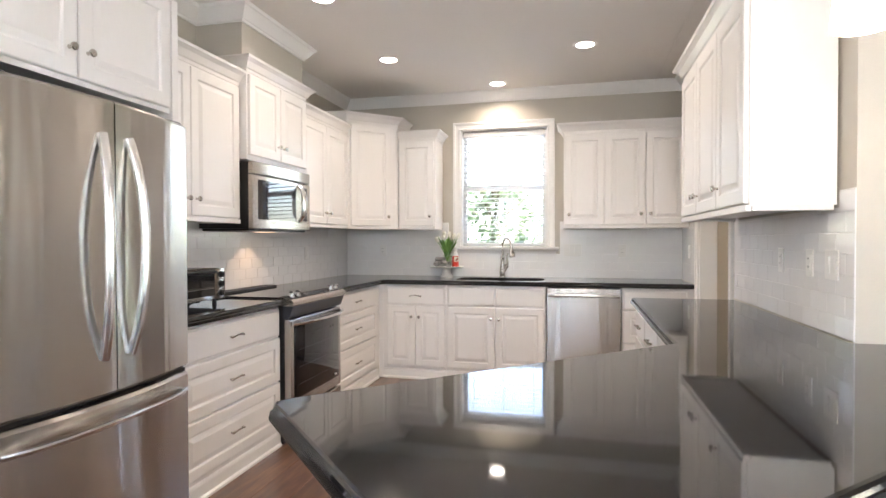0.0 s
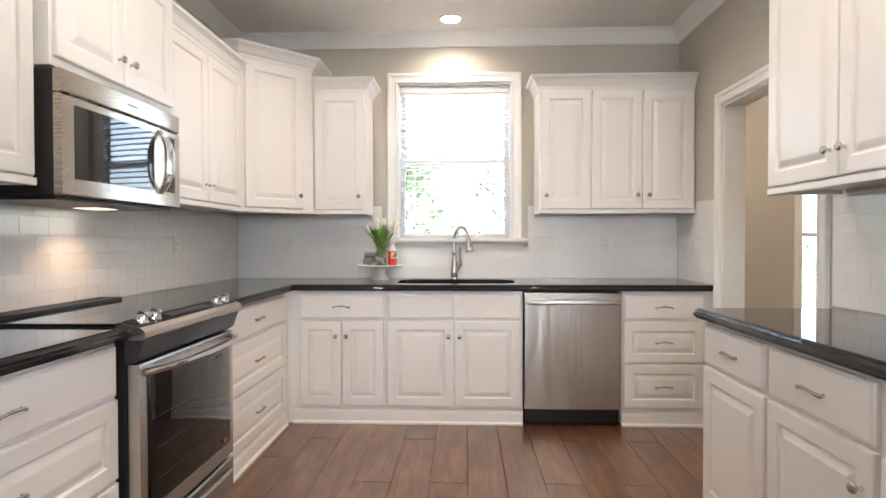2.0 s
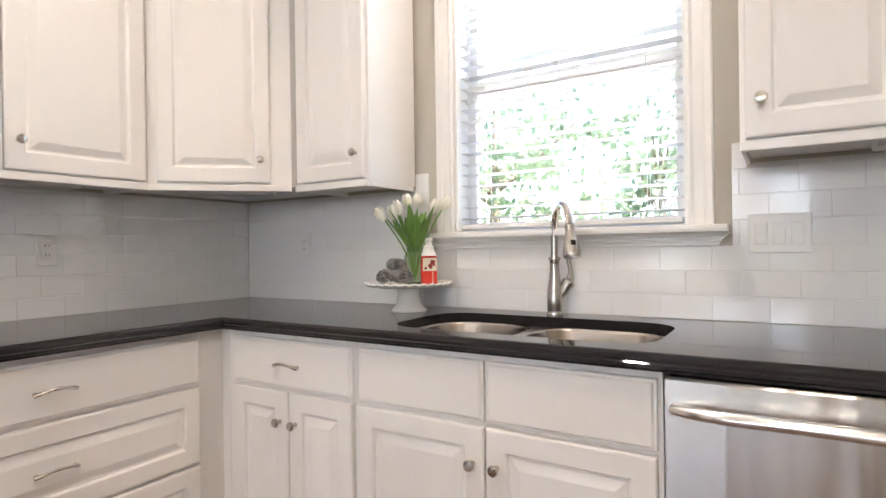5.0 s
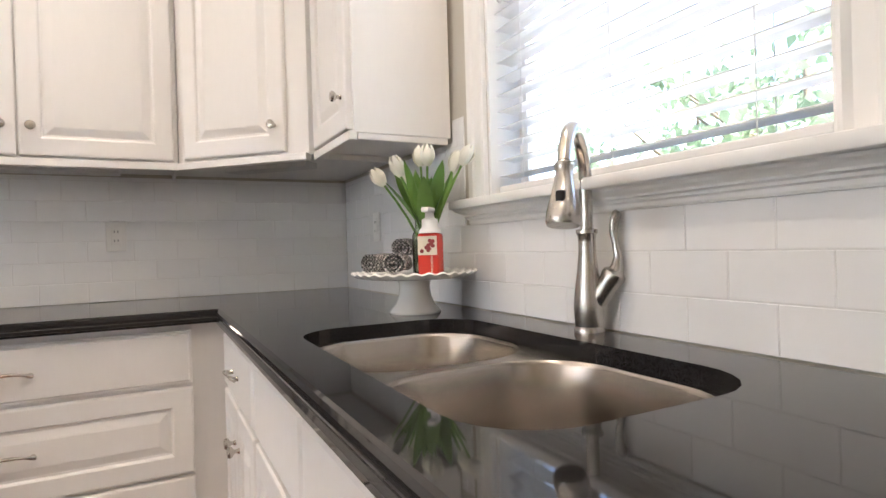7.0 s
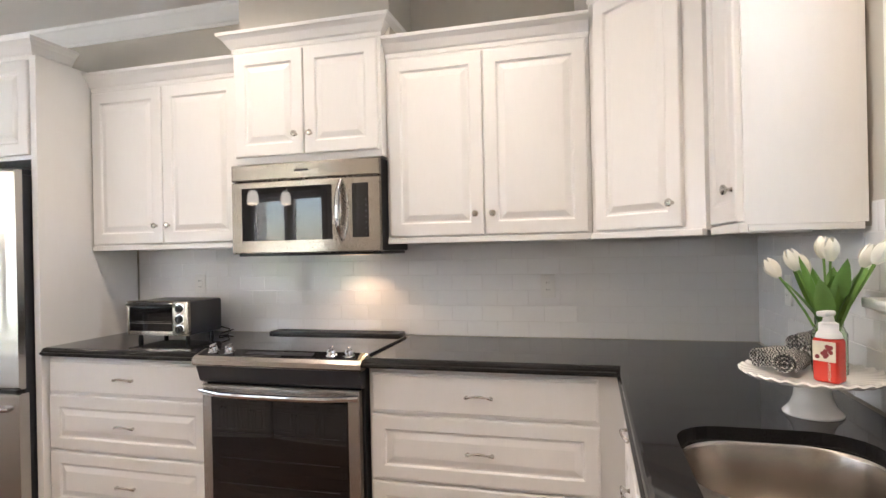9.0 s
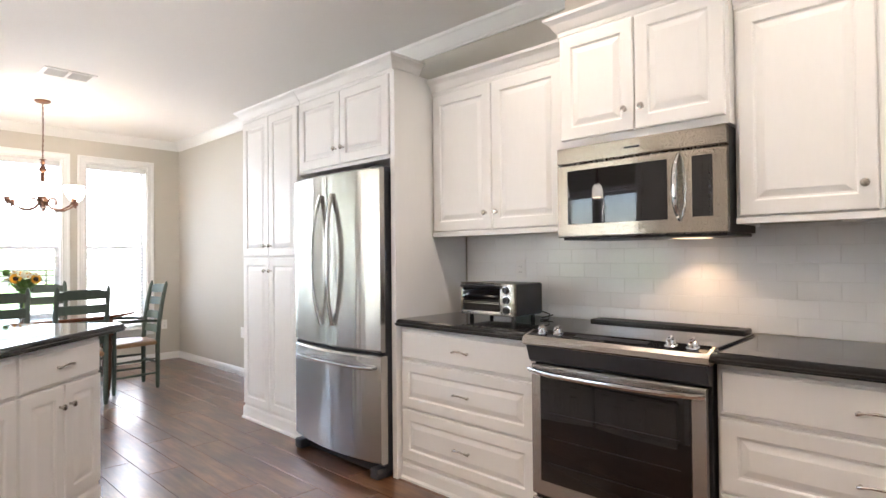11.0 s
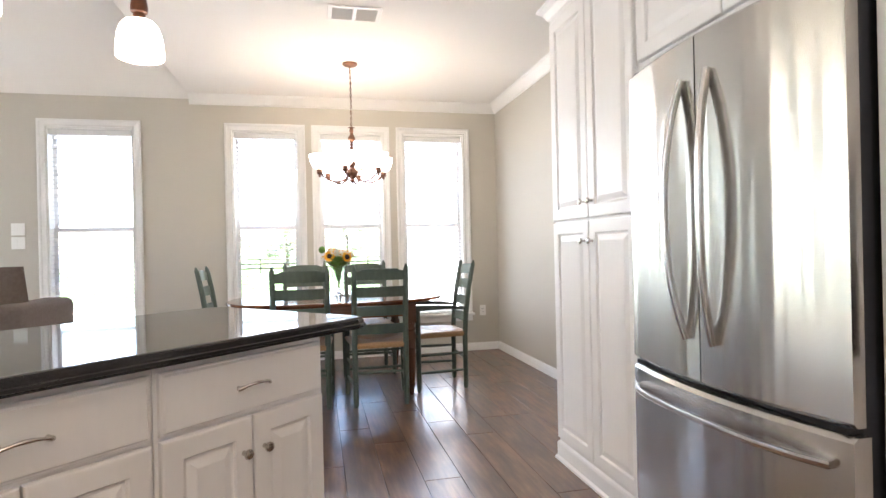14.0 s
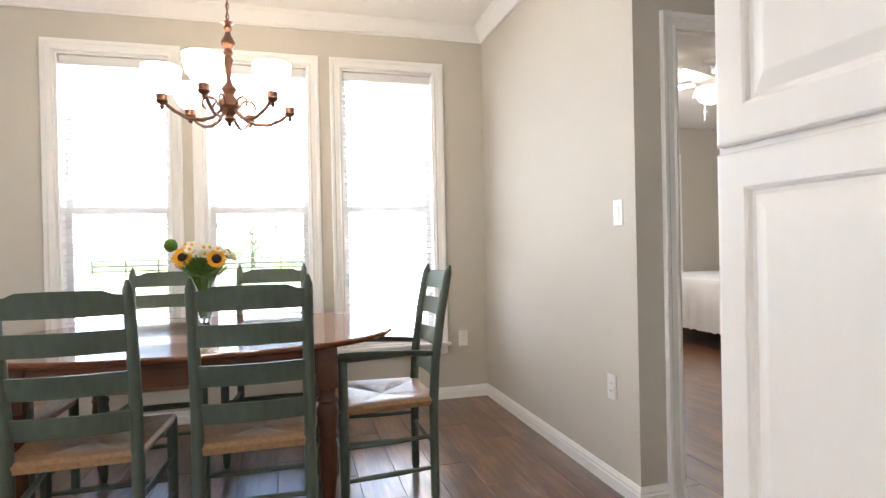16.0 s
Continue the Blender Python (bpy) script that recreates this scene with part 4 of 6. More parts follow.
def range_stove():
    a, b = RNG
    root = thing("kitchen_range", pose(0, 0, 0), "stainless steel slide-in electric range with black glass cooktop", "stove")
    part("body", B(((0.03, a + 0.004, 0.03), (0.612, b - 0.004, 0.905)), bevel=0.003), M_BLACK, root, "black side panels", smooth=False)
    part("cooktop", B(((0.10, a - 0.006, 0.9145), (0.60, b + 0.006, 0.924)), bevel=0.003), M_GLASSB, root, "black glass cooktop", smooth=False)
    vent = part("vent_trim", B(((0.03, a + 0.02, 0.9145), (0.135, b - 0.02, 0.938)), bevel=0.006), M_BLACK, root, "raised black rear vent strip")
    part("vent_slot", B(*[((0.05 + 0.022 * k, a + 0.06, 0.9375), (0.058 + 0.022 * k, b - 0.06, 0.940)) for k in range(3)]), M_DARK, vent, smooth=False)
    bm = bmesh.new()
    sec = [(0.585, 0.905), (0.585, 0.922), (0.60, 0.930), (0.672, 0.912), (0.690, 0.898), (0.690, 0.878), (0.682, 0.870), (0.64, 0.870)]
    p, q = [bm.verts.new((x, a - 0.012, z)) for x, z in sec], [bm.verts.new((x, b + 0.012, z)) for x, z in sec]
    for k in range(len(sec)):
        bm.faces.new((p[k], p[(k + 1) % len(sec)], q[(k + 1) % len(sec)], q[k]))
    bm.faces.new(p)
    bm.faces.new(q)
    part("control_panel", bm, M_BOWL, root, "stainless steel control ledge", smooth=False)
    bm = bmesh.new()
    sec = [(0.603, 0.9295), (0.668, 0.9133), (0.6685, 0.9150), (0.6035, 0.9313)]
    p, q = [bm.verts.new((x, a + 0.004, z)) for x, z in sec], [bm.verts.new((x, b - 0.004, z)) for x, z in sec]
    for k in range(4):
        bm.faces.new((p[k], p[(k + 1) % 4], q[(k + 1) % 4], q[k]))
    bm.faces.new(p)
    bm.faces.new(q)
    face = part("control_glass", bm, M_GLASSB, root, "black glass control strip", smooth=False)
    part("display", B(((-0.016, -0.16, 0.0), (0.016, 0.16, 0.0012))), M_DARK, face, smooth=False, m=pose(0.6355, (a + b) / 2, 0.9228, 0, 14, 0))
    bm = bmesh.new()
    sec = [(0.612, 0.79), (0.64, 0.79), (0.655, 0.80), (0.68, 0.868), (0.612, 0.868)]
    p, q = [bm.verts.new((x, a + 0.0, z)) for x, z in sec], [bm.verts.new((x, b - 0.0, z)) for x, z in sec]
    for k in range(5):
        bm.faces.new((p[k], p[(k + 1) % 5], q[(k + 1) % 5], q[k]))
    bm.faces.new(p)
    bm.faces.new(q)
    part("panel_underside", bm, M_DARK, root, "dark slanting face under the controls", smooth=False)
    for yy in (-2.345, -2.265, -1.775, -1.695):
        bm = bmesh.new()
        lathe(bm, [(0.024, 0), (0.024, 0.006), (0.019, 0.010), (0.017, 0.026), (0.015, 0.029), (0, 0.030)], 18)
        box(bm, (-0.020, -0.005, 0.024), (0.020, 0.005, 0.040), 0.003)
        part("knob", bm, M_CHROME, root, "chrome control knob", m=pose(0.635, yy, 0.9195, 0, 12, 0))
    d = part("oven_door", bowed(bmesh.new(), a + 0.012, b - 0.012, 0.205, 0.782, 0.655, 0.006, 0.04, r=0.006), M_STEEL, root)
    part("glass", B(((0.650, a + 0.062, 0.275), (0.6645, b - 0.062, 0.745)), bevel=0.003), M_GLASSB, d, "black oven window")
    part("rack", B(*[((0.6646, a + 0.10, 0.36 + 0.11 * k), (0.6650, b - 0.10, 0.362 + 0.11 * k)) for k in range(3)]), M_DARK, d, "oven racks behind the window", smooth=False)
    bm = bmesh.new()
    pts = [(0.668 + 0.045 * (1 - abs(s) ** 4) + 0.012 * (1 - s * s), (a + b) / 2 + 0.372 * s, 0.757) for s in [-1 + k / 8 for k in range(17)]]
    tube(bm, pts, 0.0155, 10, flat=0.8)
    part("handle", bm, M_CHROME, d, "bowed bright steel oven handle")
    d = part("drawer", bowed(bmesh.new(), a + 0.012, b - 0.012, 0.045, 0.190, 0.655, 0.006, 0.04, r=0.006), M_STEEL, root)
    bm = bmesh.new()
    tube(bm, [(0.662 + 0.02 * (1 - s ** 4), (a + b) / 2 + 0.33 * s, 0.158 - 0.02 * s * s) for s in [-1 + k / 8 for k in range(17)]], 0.010, 8)
    part("handle", bm, M_STEEL, d)
    bm = bmesh.new()
    lathe(bm, [(0.020, 0), (0.020, 0.0015), (0, 0.002)], 16, at=(0.6645, b - 0.12, 0.30), axis="x")
    for v_ in bm.verts:
        v_.co.z = 0.30 + (v_.co.z - 0.30) * 0.5
    part("badge", bm, M_CHROME, root)
    part("kick", B(((0.10, a + 0.02, 0.0), (0.60, b - 0.02, 0.03))), M_BLACK, root, smooth=False)


range_stove()


def microwave():
    a, b, z0, z1 = -2.402, -1.638, 1.352, 1.780
    root = thing("microwave_oven", pose(0, 0, 0), "stainless steel over-the-range microwave with a bowed handle", "microwave")
    part("body", B(((0.013, a, z0 + 0.004), (0.375, b, z1)), bevel=0.003), M_BLACK, root, "black case", smooth=False)
    part("bottom_grille", B(((0.03, a + 0.01, z0 - 0.012), (0.37, b - 0.01, z0 + 0.003)), bevel=0.003), M_BLACK, root, smooth=False)
    part("lamp_lens", B(((0.10, -1.93, z0 - 0.0145), (0.20, -1.79, z0 - 0.0125))), M_WARM, root, "lit cooktop lamp lens", smooth=False)
    part("top_vent", bowed(bmesh.new(), a, b, 1.702, z1, 0.404, 0.011, 0.03, r=0.005), M_STEELH, root)
    d = part("door", bowed(bmesh.new(), a, b, z0, 1.697, 0.404, 0.011, 0.03, r=0.006), M_STEELH, root)
    c, h = (a + b) / 2, (b - a) / 2

    def inset(y0, y1, za, zb, off):
        bm = bmesh.new()
        rows = []
        for k in range(9):
            yy = y0 + (y1 - y0) * k / 8
            s = (yy - c) / h
            xx = 0.404 + 0.011 * (1 - s * s) + off
            rows.append([bm.verts.new(p) for p in ((xx - 0.006, yy, za), (xx, yy, za + 0.002), (xx, yy, zb - 0.002), (xx - 0.006, yy, zb))])
        for p, q in zip(rows, rows[1:]):
            for k in range(4):
                bm.faces.new((p[k], p[(k + 1) % 4], q[(k + 1) % 4], q[k]))
        bm.faces.new(rows[0])
        bm.faces.new(rows[-1])
        return bm

    part("window", inset(-2.345, -1.868, 1.412, 1.668, 0.002), M_GLASSB, d, "black glass window")
    cp = part("control_panel", inset(-1.768, -1.690, 1.418, 1.668, 0.002), M_GLASSB, root, "black control panel")
    part("buttons", B(*[((0.4075, -1.760 + 0.022 * i, 1.43 + 0.026 * j), (0.4095, -1.742 + 0.022 * i, 1.438 + 0.026 * j)) for i in range(3) for j in range(7)]), M_DARK, cp, smooth=False)
    bm = bmesh.new()
    pts = [(0.412 + 0.045 * (1 - abs(s) ** 3), -1.822, 1.545 + 0.135 * s) for s in [-1 + k / 8 for k in range(17)]]
    tube(bm, pts, [0.012 + 0.009 * (1 - ((k - 8) / 8) ** 2) for k in range(17)], 12, flat=0.6)
    part("handle", bm, M_CHROME, d, "bowed bright steel handle")
    part("maker_mark", B(((0.4150, c - 0.035, 1.736), (0.4160, c + 0.035, 1.744))), M_DARK, root, smooth=False)


microwave()


def dishwasher():
    x0, x1 = 2.128, 2.746
    root = thing("dishwasher", pose(0, 0, 0), "stainless steel dishwasher with bar handle and black kick plate", "dishwasher")
    part("body", B(((x0 + 0.008, -0.60, 0.02), (x1 - 0.008, -0.03, 0.868)), bevel=0.002), M_BLACK, root, smooth=False)
    bm = bowed(bmesh.new(), x0 + 0.003, x1 - 0.003, 0.112, 0.866, 0.636, 0.004, 0.03, r=0.006)
    d = part("door", bm, M_STEEL, root, m=pose(0, 0, 0, 0, 0, -90))
    bm = bmesh.new()
    pts = [((x0 + x1) / 2 + 0.288 * s, -(0.640 + 0.042 * (1 - abs(s) ** 6) + 0.006 * (1 - s * s)), 0.800 + 0.008 * (1 - s * s)) for s in [-1 + k / 8 for k in range(17)]]
    tube(bm, pts, 0.0145, 10, flat=0.85)
    part("handle", bm, M_STRAP, root, "bowed steel bar handle")
    part("kick_plate", B(((x0 + 0.004, -0.575, 0.0), (x1 - 0.004, -0.55, 0.108)), bevel=0.003), M_BLACK, root, "black kick plate", smooth=False)
    bm = bmesh.new()
    lathe(bm, [(0.026, 0), (0.026, 0.0015), (0, 0.002)], 18, at=(x1 - 0.075, -0.6375, 0.235), axis="y")
    for v_ in bm.verts:
        v_.co.z = 0.235 + (v_.co.z - 0.235) * 0.42
    part("badge", bm, M_CHROME, root, "small oval maker's badge")


dishwasher()


def sink():
    root = thing("kitchen_sink", pose(0, 0, 0), "undermount stainless steel double-bowl sink", "sink")
    x0, y0, x1, y1 = SINK
    z = CT0 + 0.007
    xm = 1.655
    bowls = [(x0 + 0.004, xm - 0.014), (xm + 0.014, x1 - 0.004)]
    bm = bmesh.new()
    for (a, b), (ra, rb) in zip(bowls, ((x0 - 0.02, xm), (xm, x1 + 0.02))):
        loop = [bm.verts.new((*p, z)) for p in rounded(a, y0 + 0.004, b, y1 - 0.004, 0.135, 8)]
        ring_to_rect(bm, loop, (ra, y0 - 0.02, rb, y1 + 0.02), z)
    part("rim", bm, M_BOWL, root, smooth=False)
    for a, b in bowls:
        bm = bmesh.new()
        prev = None
        for ins, dz, r in ((0, 0.0, 0.135), (0.0015, 0.002, 0.134), (0.004, 0.008, 0.132), (0.010, 0.14, 0.128), (0.015, 0.17, 0.122), (0.028, 0.192, 0.11), (0.05, 0.205, 0.09), (0.075, 0.210, 0.065)):
            ring = [bm.verts.new((*p, z - 0.0004 - dz)) for p in rounded(a + ins, y0 + 0.004 + ins, b - ins, y1 - 0.004 - ins, r, 8)]
            if prev:
                for k in range(len(ring)):
                    bm.faces.new((prev[k], prev[(k + 1) % len(ring)], ring[(k + 1) % len(ring)], ring[k]))
            prev = ring
        bm.faces.new(prev)
        part("bowl", bm, M_BOWL, root)
        bm = bmesh.new()
        lathe(bm, [(0.055, 0), (0.055, 0.003), (0.045, 0.004), (0.038, 0.001), (0, 0.001)], 20, at=((a + b) / 2, (y0 + y1) / 2, z - 0.2095))
        part("drain", bm, M_CHROME, root)


sink()


def faucet():
    root = thing("kitchen_faucet", pose(1.668, -0.052, CT1, 0, 0, 37), "brushed nickel pull-down kitchen faucet with side lever", "faucet")
    bm = bmesh.new()
    lathe(bm, [(0.029, 0), (0.029, 0.008), (0.027, 0.012)], 24)
    part("base_ring", bm, M_NICKEL, root)
    bm = bmesh.new()
    lathe(bm, [(0.0265, 0.012), (0.0285, 0.035), (0.0285, 0.055), (0.0255, 0.085), (0.0205, 0.118), (0.0170, 0.150), (0.0165, 0.175), (0.0180, 0.189), (0.0210, 0.192), (0.0210, 0.199), (0.0135, 0.201)], 24)
    part("body", bm, M_NICKEL, root)
    R, zc = 0.086, 0.292
    pts = [(0, 0, 0.195), (0, 0, 0.25)] + [(0, -R + p[1], p[2]) for p in arc((0, 0, zc), R, 0, 168, 16)]
    bm = bmesh.new()
    tube(bm, pts, 0.0125, 14)
    part("gooseneck", bm, M_NICKEL, root)
    a = radians(168)
    end = Vector((0, -R + R * math.cos(a), zc + R * math.sin(a)))
    d = Vector((0, -math.sin(a), math.cos(a)))
    bm = bmesh.new()
    prof = [(0.0, 0.0125), (0.004, 0.0168), (0.012, 0.0168), (0.016, 0.0150), (0.035, 0.0168), (0.055, 0.0205), (0.078, 0.0262), (0.096, 0.0290), (0.104, 0.0288), (0.110, 0.0265)]
    tube(bm, [end + d * s for s, _ in prof], [r for _, r in prof], 18)
    part("spray_head", bm, M_NICKEL, root)
    part("spray_button", B(((-0.008, end.y - 0.040, end.z - 0.080), (0.008, end.y - 0.010, end.z - 0.050)), bevel=0.004), M_BLACK, root)
    bm = bmesh.new()
    tube(bm, [(0.004, 0, 0.048), (0.026, 0, 0.078), (0.040, 0, 0.098), (0.046, 0, 0.107), (0.051, 0, 0.114), (0.055, 0, 0.121)], [0.020, 0.0205, 0.0205, 0.0235, 0.0225, 0.013], 18)
    part("valve_housing", bm, M_NICKEL, root)
    bm = bmesh.new()
    tube(bm, [(0.050, 0, 0.112), (0.056, 0.0, 0.128), (0.0575, 0.0, 0.146), (0.054, 0.0, 0.168), (0.050, 0.0, 0.192), (0.052, 0, 0.214), (0.057, 0, 0.228), (0.060, 0, 0.232)], [0.0175, 0.0125, 0.0085, 0.0072, 0.0080, 0.0098, 0.0095, 0.006], 14)
    part("lever", bm, M_NICKEL, root)


faucet()
tagged(part("under_cabinet_light", B(((-0.17, -0.03, 0), (0.17, 0.05, 0.022)), bevel=0.004), M_SLAT, smooth=False, m=pose(0.42, -0.42, 1.383, 0, 0, 45)), "slim white under-cabinet light fixture", "light fixture")
tagged(part("under_cabinet_light", B(((-0.2, -0.05, 0), (0.2, 0.05, 0.022)), bevel=0.004), M_SLAT, smooth=False, m=pose(0.17, -1.1, 1.384, 0, 0, 90)), "slim white under-cabinet light fixture", "light fixture")
tagged(part("under_cabinet_light", B(((-0.25, -0.05, 0), (0.25, 0.05, 0.022)), bevel=0.004), M_SLAT, smooth=False, m=pose(2.8, -0.17, 1.384)), "slim white under-cabinet light fixture", "light fixture")

# ---- things on the counters ----
CS = (1.131, -0.178)


def cake_stand():
    root = thing("cake_stand", pose(CS[0], CS[1], CT1), "white ceramic pedestal cake stand with a ruffled rim", "cake stand")
    bm = bmesh.new()
    lathe(bm, [(0.068, 0), (0.069, 0.004), (0.064, 0.010), (0.052, 0.024), (0.044, 0.045), (0.041, 0.070), (0.045, 0.088), (0.05, 0.094), (0, 0.094)], 28)
    part("pedestal", bm, M_CERAMIC, root)
    bm = bmesh.new()
    n, rings = 180, []
    for r, z, amp in ((0.0, 0.102, 0), (0.05, 0.098, 0), (0.12, 0.102, 0), (0.150, 0.105, 0.0008), (0.164, 0.111, 0.0026), (0.168, 0.107, 0.0028), (0.156, 0.098, 0.0012), (0.12, 0.092, 0), (0.05, 0.088, 0)):
        wave = [math.cos(30 * 2 * math.pi * k / n) * amp for k in range(n)]
        rings.append([bm.verts.new((max(r, 1e-4) * math.cos(2 * math.pi * k / n) * (1 + 5 * wave[k]), max(r, 1e-4) * math.sin(2 * math.pi * k / n) * (1 + 5 * wave[k]), z + wave[k])) for k in range(n)])
    for p, q in zip(rings, rings[1:]):
        for k in range(n):
            bm.faces.new((p[k], p[(k + 1) % n], q[(k + 1) % n], q[k]))
    bm.faces.new(rings[-1])
    bmesh.ops.remove_doubles(bm, verts=rings[0], dist=1e-3)
    part("plate", bm, M_CERAMIC, root, "ruffled plate")


cake_stand()
PZ = CT1 + 0.1022
M_CHECK = bpy.data.materials.new("black_check_cloth")
M_CHECK.use_nodes = True
ck = M_CHECK.node_tree.nodes.new("ShaderNodeTexChecker")
ck.inputs["Scale"].default_value = 190
ck.inputs[1].default_value, ck.inputs[2].default_value = (0.52, 0.50, 0.48, 1), (0.010, 0.010, 0.012, 1)
tcc = M_CHECK.node_tree.nodes.new("ShaderNodeTexCoord")
M_CHECK.node_tree.links.new(tcc.outputs["Object"], ck.inputs["Vector"])
M_CHECK.node_tree.links.new(ck.outputs[0], M_CHECK.node_tree.nodes["Principled BSDF"].inputs["Base Color"])
M_CHECK.node_tree.nodes["Principled BSDF"].inputs["Roughness"].default_value = 0.9


def towel(x, y, z, rz, r=0.026, L=0.13):
    bm = bmesh.new()
    prof = []
    turns, n = 2.6, 44
    for k in range(n + 1):
        a = 2 * math.pi * turns * k / n
        rr = 0.006 + (r - 0.006) * k / n
        prof.append((rr * math.cos(a), rr * math.sin(a) * 0.9))
    back = []
    for k in range(n, -1, -1):
        a = 2 * math.pi * turns * k / n
        rr = 0.006 + (r - 0.006) * k / n - 0.0052
        back.append((rr * math.cos(a), rr * math.sin(a) * 0.9))
    sec = prof + back
    segs = 8
    rings = []
    for j in range(segs + 1):
        s = -1 + 2 * j / segs
        wob = 1 + 0.05 * math.sin(5 * s + x * 90)
        rings.append([bm.verts.new((L / 2 * s + 0.003 * math.sin(7 * q[1] * 100), q[0] * wob, q[1] * wob)) for q in sec])
    m_ = len(sec)
    for p, q in zip(rings, rings[1:]):
        for k in range(m_):
            bm.faces.new((p[k], p[(k + 1) % m_], q[(k + 1) % m_], q[k]))
    for rg in (rings[0], rings[-1]):
        for k in range(n):
            bm.faces.new((rg[k], rg[k + 1], rg[m_ - 2 - k], rg[m_ - 1 - k]))
    tagged(part("rolled_towel", bm, M_CHECK, m=pose(x, y, z, 0, 0, rz)), "rolled black-and-white checked tea towel on the cake stand", "towel", "rolled towels")


towel(CS[0] - 0.066, CS[1] - 0.064, PZ + 0.031, 124, 0.034)
towel(CS[0] - 0.006, CS[1] - 0.046, PZ + 0.031, 146, 0.034, 0.11)
towel(CS[0] - 0.062, CS[1] + 0.005, PZ + 0.072, 140, 0.032, 0.11)

M_LEAFT = mat("tulip_leaf", (0.15, 0.29, 0.06), 0.45, vary=0.25, scale=20)
M_PETAL = mat("tulip_petal", (0.82, 0.80, 0.70), 0.5, vary=0.06)
M_WATER = glass("tinted_water_glass", (0.74, 0.84, 0.68), 0.04)


def leaf(bm, base, lean, height, width, rot, curl=0.35):
    n, a, b = 9, [], []
    d = Vector((math.cos(rot), math.sin(rot), 0))
    s_ = Vector((-d.y, d.x, 0))
    for k in range(n + 1):
        t = k / n
        p = Vector(base) + d * (lean * t + curl * lean * t * t) + Vector((0, 0, height * (t - 0.12 * t * t)))
        w = width * math.sin(math.pi * min(1, 0.12 + 0.88 * t)) ** 0.8 / 2
        a.append((p - s_ * w + d * w * 0.3, p + s_ * w + d * w * 0.3, p - d * 0.0015))
    vs = [[bm.verts.new(q) for q in r_] for r_ in a]
    for p, q in zip(vs, vs[1:]):
        bm.faces.new((p[0], p[2], q[2], q[0]))
        bm.faces.new((p[2], p[1], q[1], q[2]))


def tulips():
    jx, jy = CS[0] + 0.002, CS[1] + 0.040
    root = thing("tulip_jar", pose(jx, jy, PZ), "clear glass jar of white tulips on the cake stand", "flower vase")
    bm = bmesh.new()
    lathe(bm, [(0.0, 0.001), (0.035, 0), (0.040, 0.006), (0.040, 0.105), (0.031, 0.125), (0.032, 0.145), (0.0295, 0.145), (0.0285, 0.125), (0.037, 0.104), (0.037, 0.008), (0, 0.006)], 24)
    part("jar", bm, M_WATER, root, "clear glass jar").visible_shadow = False
    rnd = random.Random(4)
    heads = [(-0.115, -0.015, 0.245), (-0.058, -0.03, 0.265), (-0.020, 0.02, 0.295), (0.012, -0.012, 0.290), (0.072, 0.015, 0.275), (0.108, -0.01, 0.285), (-0.07, 0.03, 0.25)]
    cam_side = Vector((0.73, 0.68, 0))
    deep = Vector((-0.68, 0.73, 0))
    bs = bmesh.new()
    for hx, hd, hz in heads:
        top = cam_side * hx + deep * hd
        pts = [(0, 0, 0.02)] + [tuple(top * (t ** 1.5) + Vector((0, 0, 0.02 + (hz - 0.02) * t))) for t in (0.35, 0.6, 0.8, 1.0)]
        tube(bs, pts, 0.0032, 7)
        d = (Vector(pts[-1]) - Vector(pts[-2])).normalized()
        q = d.to_track_quat("Z", "Y").to_matrix().to_4x4()
        bud = bmesh.new()
        lathe(bud, [(0.003, 0.0), (0.010, 0.005), (0.0135, 0.018), (0.0125, 0.034), (0.007, 0.047), (0, 0.051)], 12)
        head = part("tulip_head", bud, M_PETAL, root, "white tulip head", m=Matrix.Translation(pts[-1]) @ q)
        for k in range(6):
            bp = bmesh.new()
            a = 2 * math.pi * k / 6
            r0 = 0.0180 if k % 2 else 0.0150
            grid = []
            for i in range(6):
                t = i / 5
                rr = r0 * math.sin(math.pi * (0.12 + 0.72 * t)) * 1.15
                row = []
                for s in (-1, 0, 1):
                    aa = a + s * 0.62 * math.sin(math.pi * min(0.98, 0.2 + 0.8 * t)) ** 0.6
                    row.append(bp.verts.new((rr * math.cos(aa), rr * math.sin(aa), 0.060 * t)))
                grid.append(row)
            for p, r_ in zip(grid, grid[1:]):
                for s in range(2):
                    bp.faces.new((p[s], p[s + 1], r_[s + 1], r_[s]))
            part("petal", bp, M_PETAL, head)
    for k in range(16):
        ang = 2 * math.pi * k / 16 + rnd.uniform(-0.3, 0.3)
        leaf(bs, (0.008 * math.cos(ang), 0.008 * math.sin(ang), 0.12), rnd.uniform(0.03, 0.10), rnd.uniform(0.12, 0.21), rnd.uniform(0.034, 0.052), ang)
    part("leaves", bs, M_LEAFT, root, "green tulip stems and leaves")


tulips()
M_SOAP = mat("red_soap", (0.62, 0.045, 0.03), 0.12, vary=0.06, coat=0.5)
M_LABEL = mat("cream_label", (0.74, 0.66, 0.52), 0.5, vary=0.1)
M_BERRY = mat("berry_print", (0.22, 0.02, 0.02), 0.5, vary=0.3, scale=60)
M_PUMP = mat("white_pump_plastic", (0.78, 0.77, 0.75), 0.3, vary=0.02)


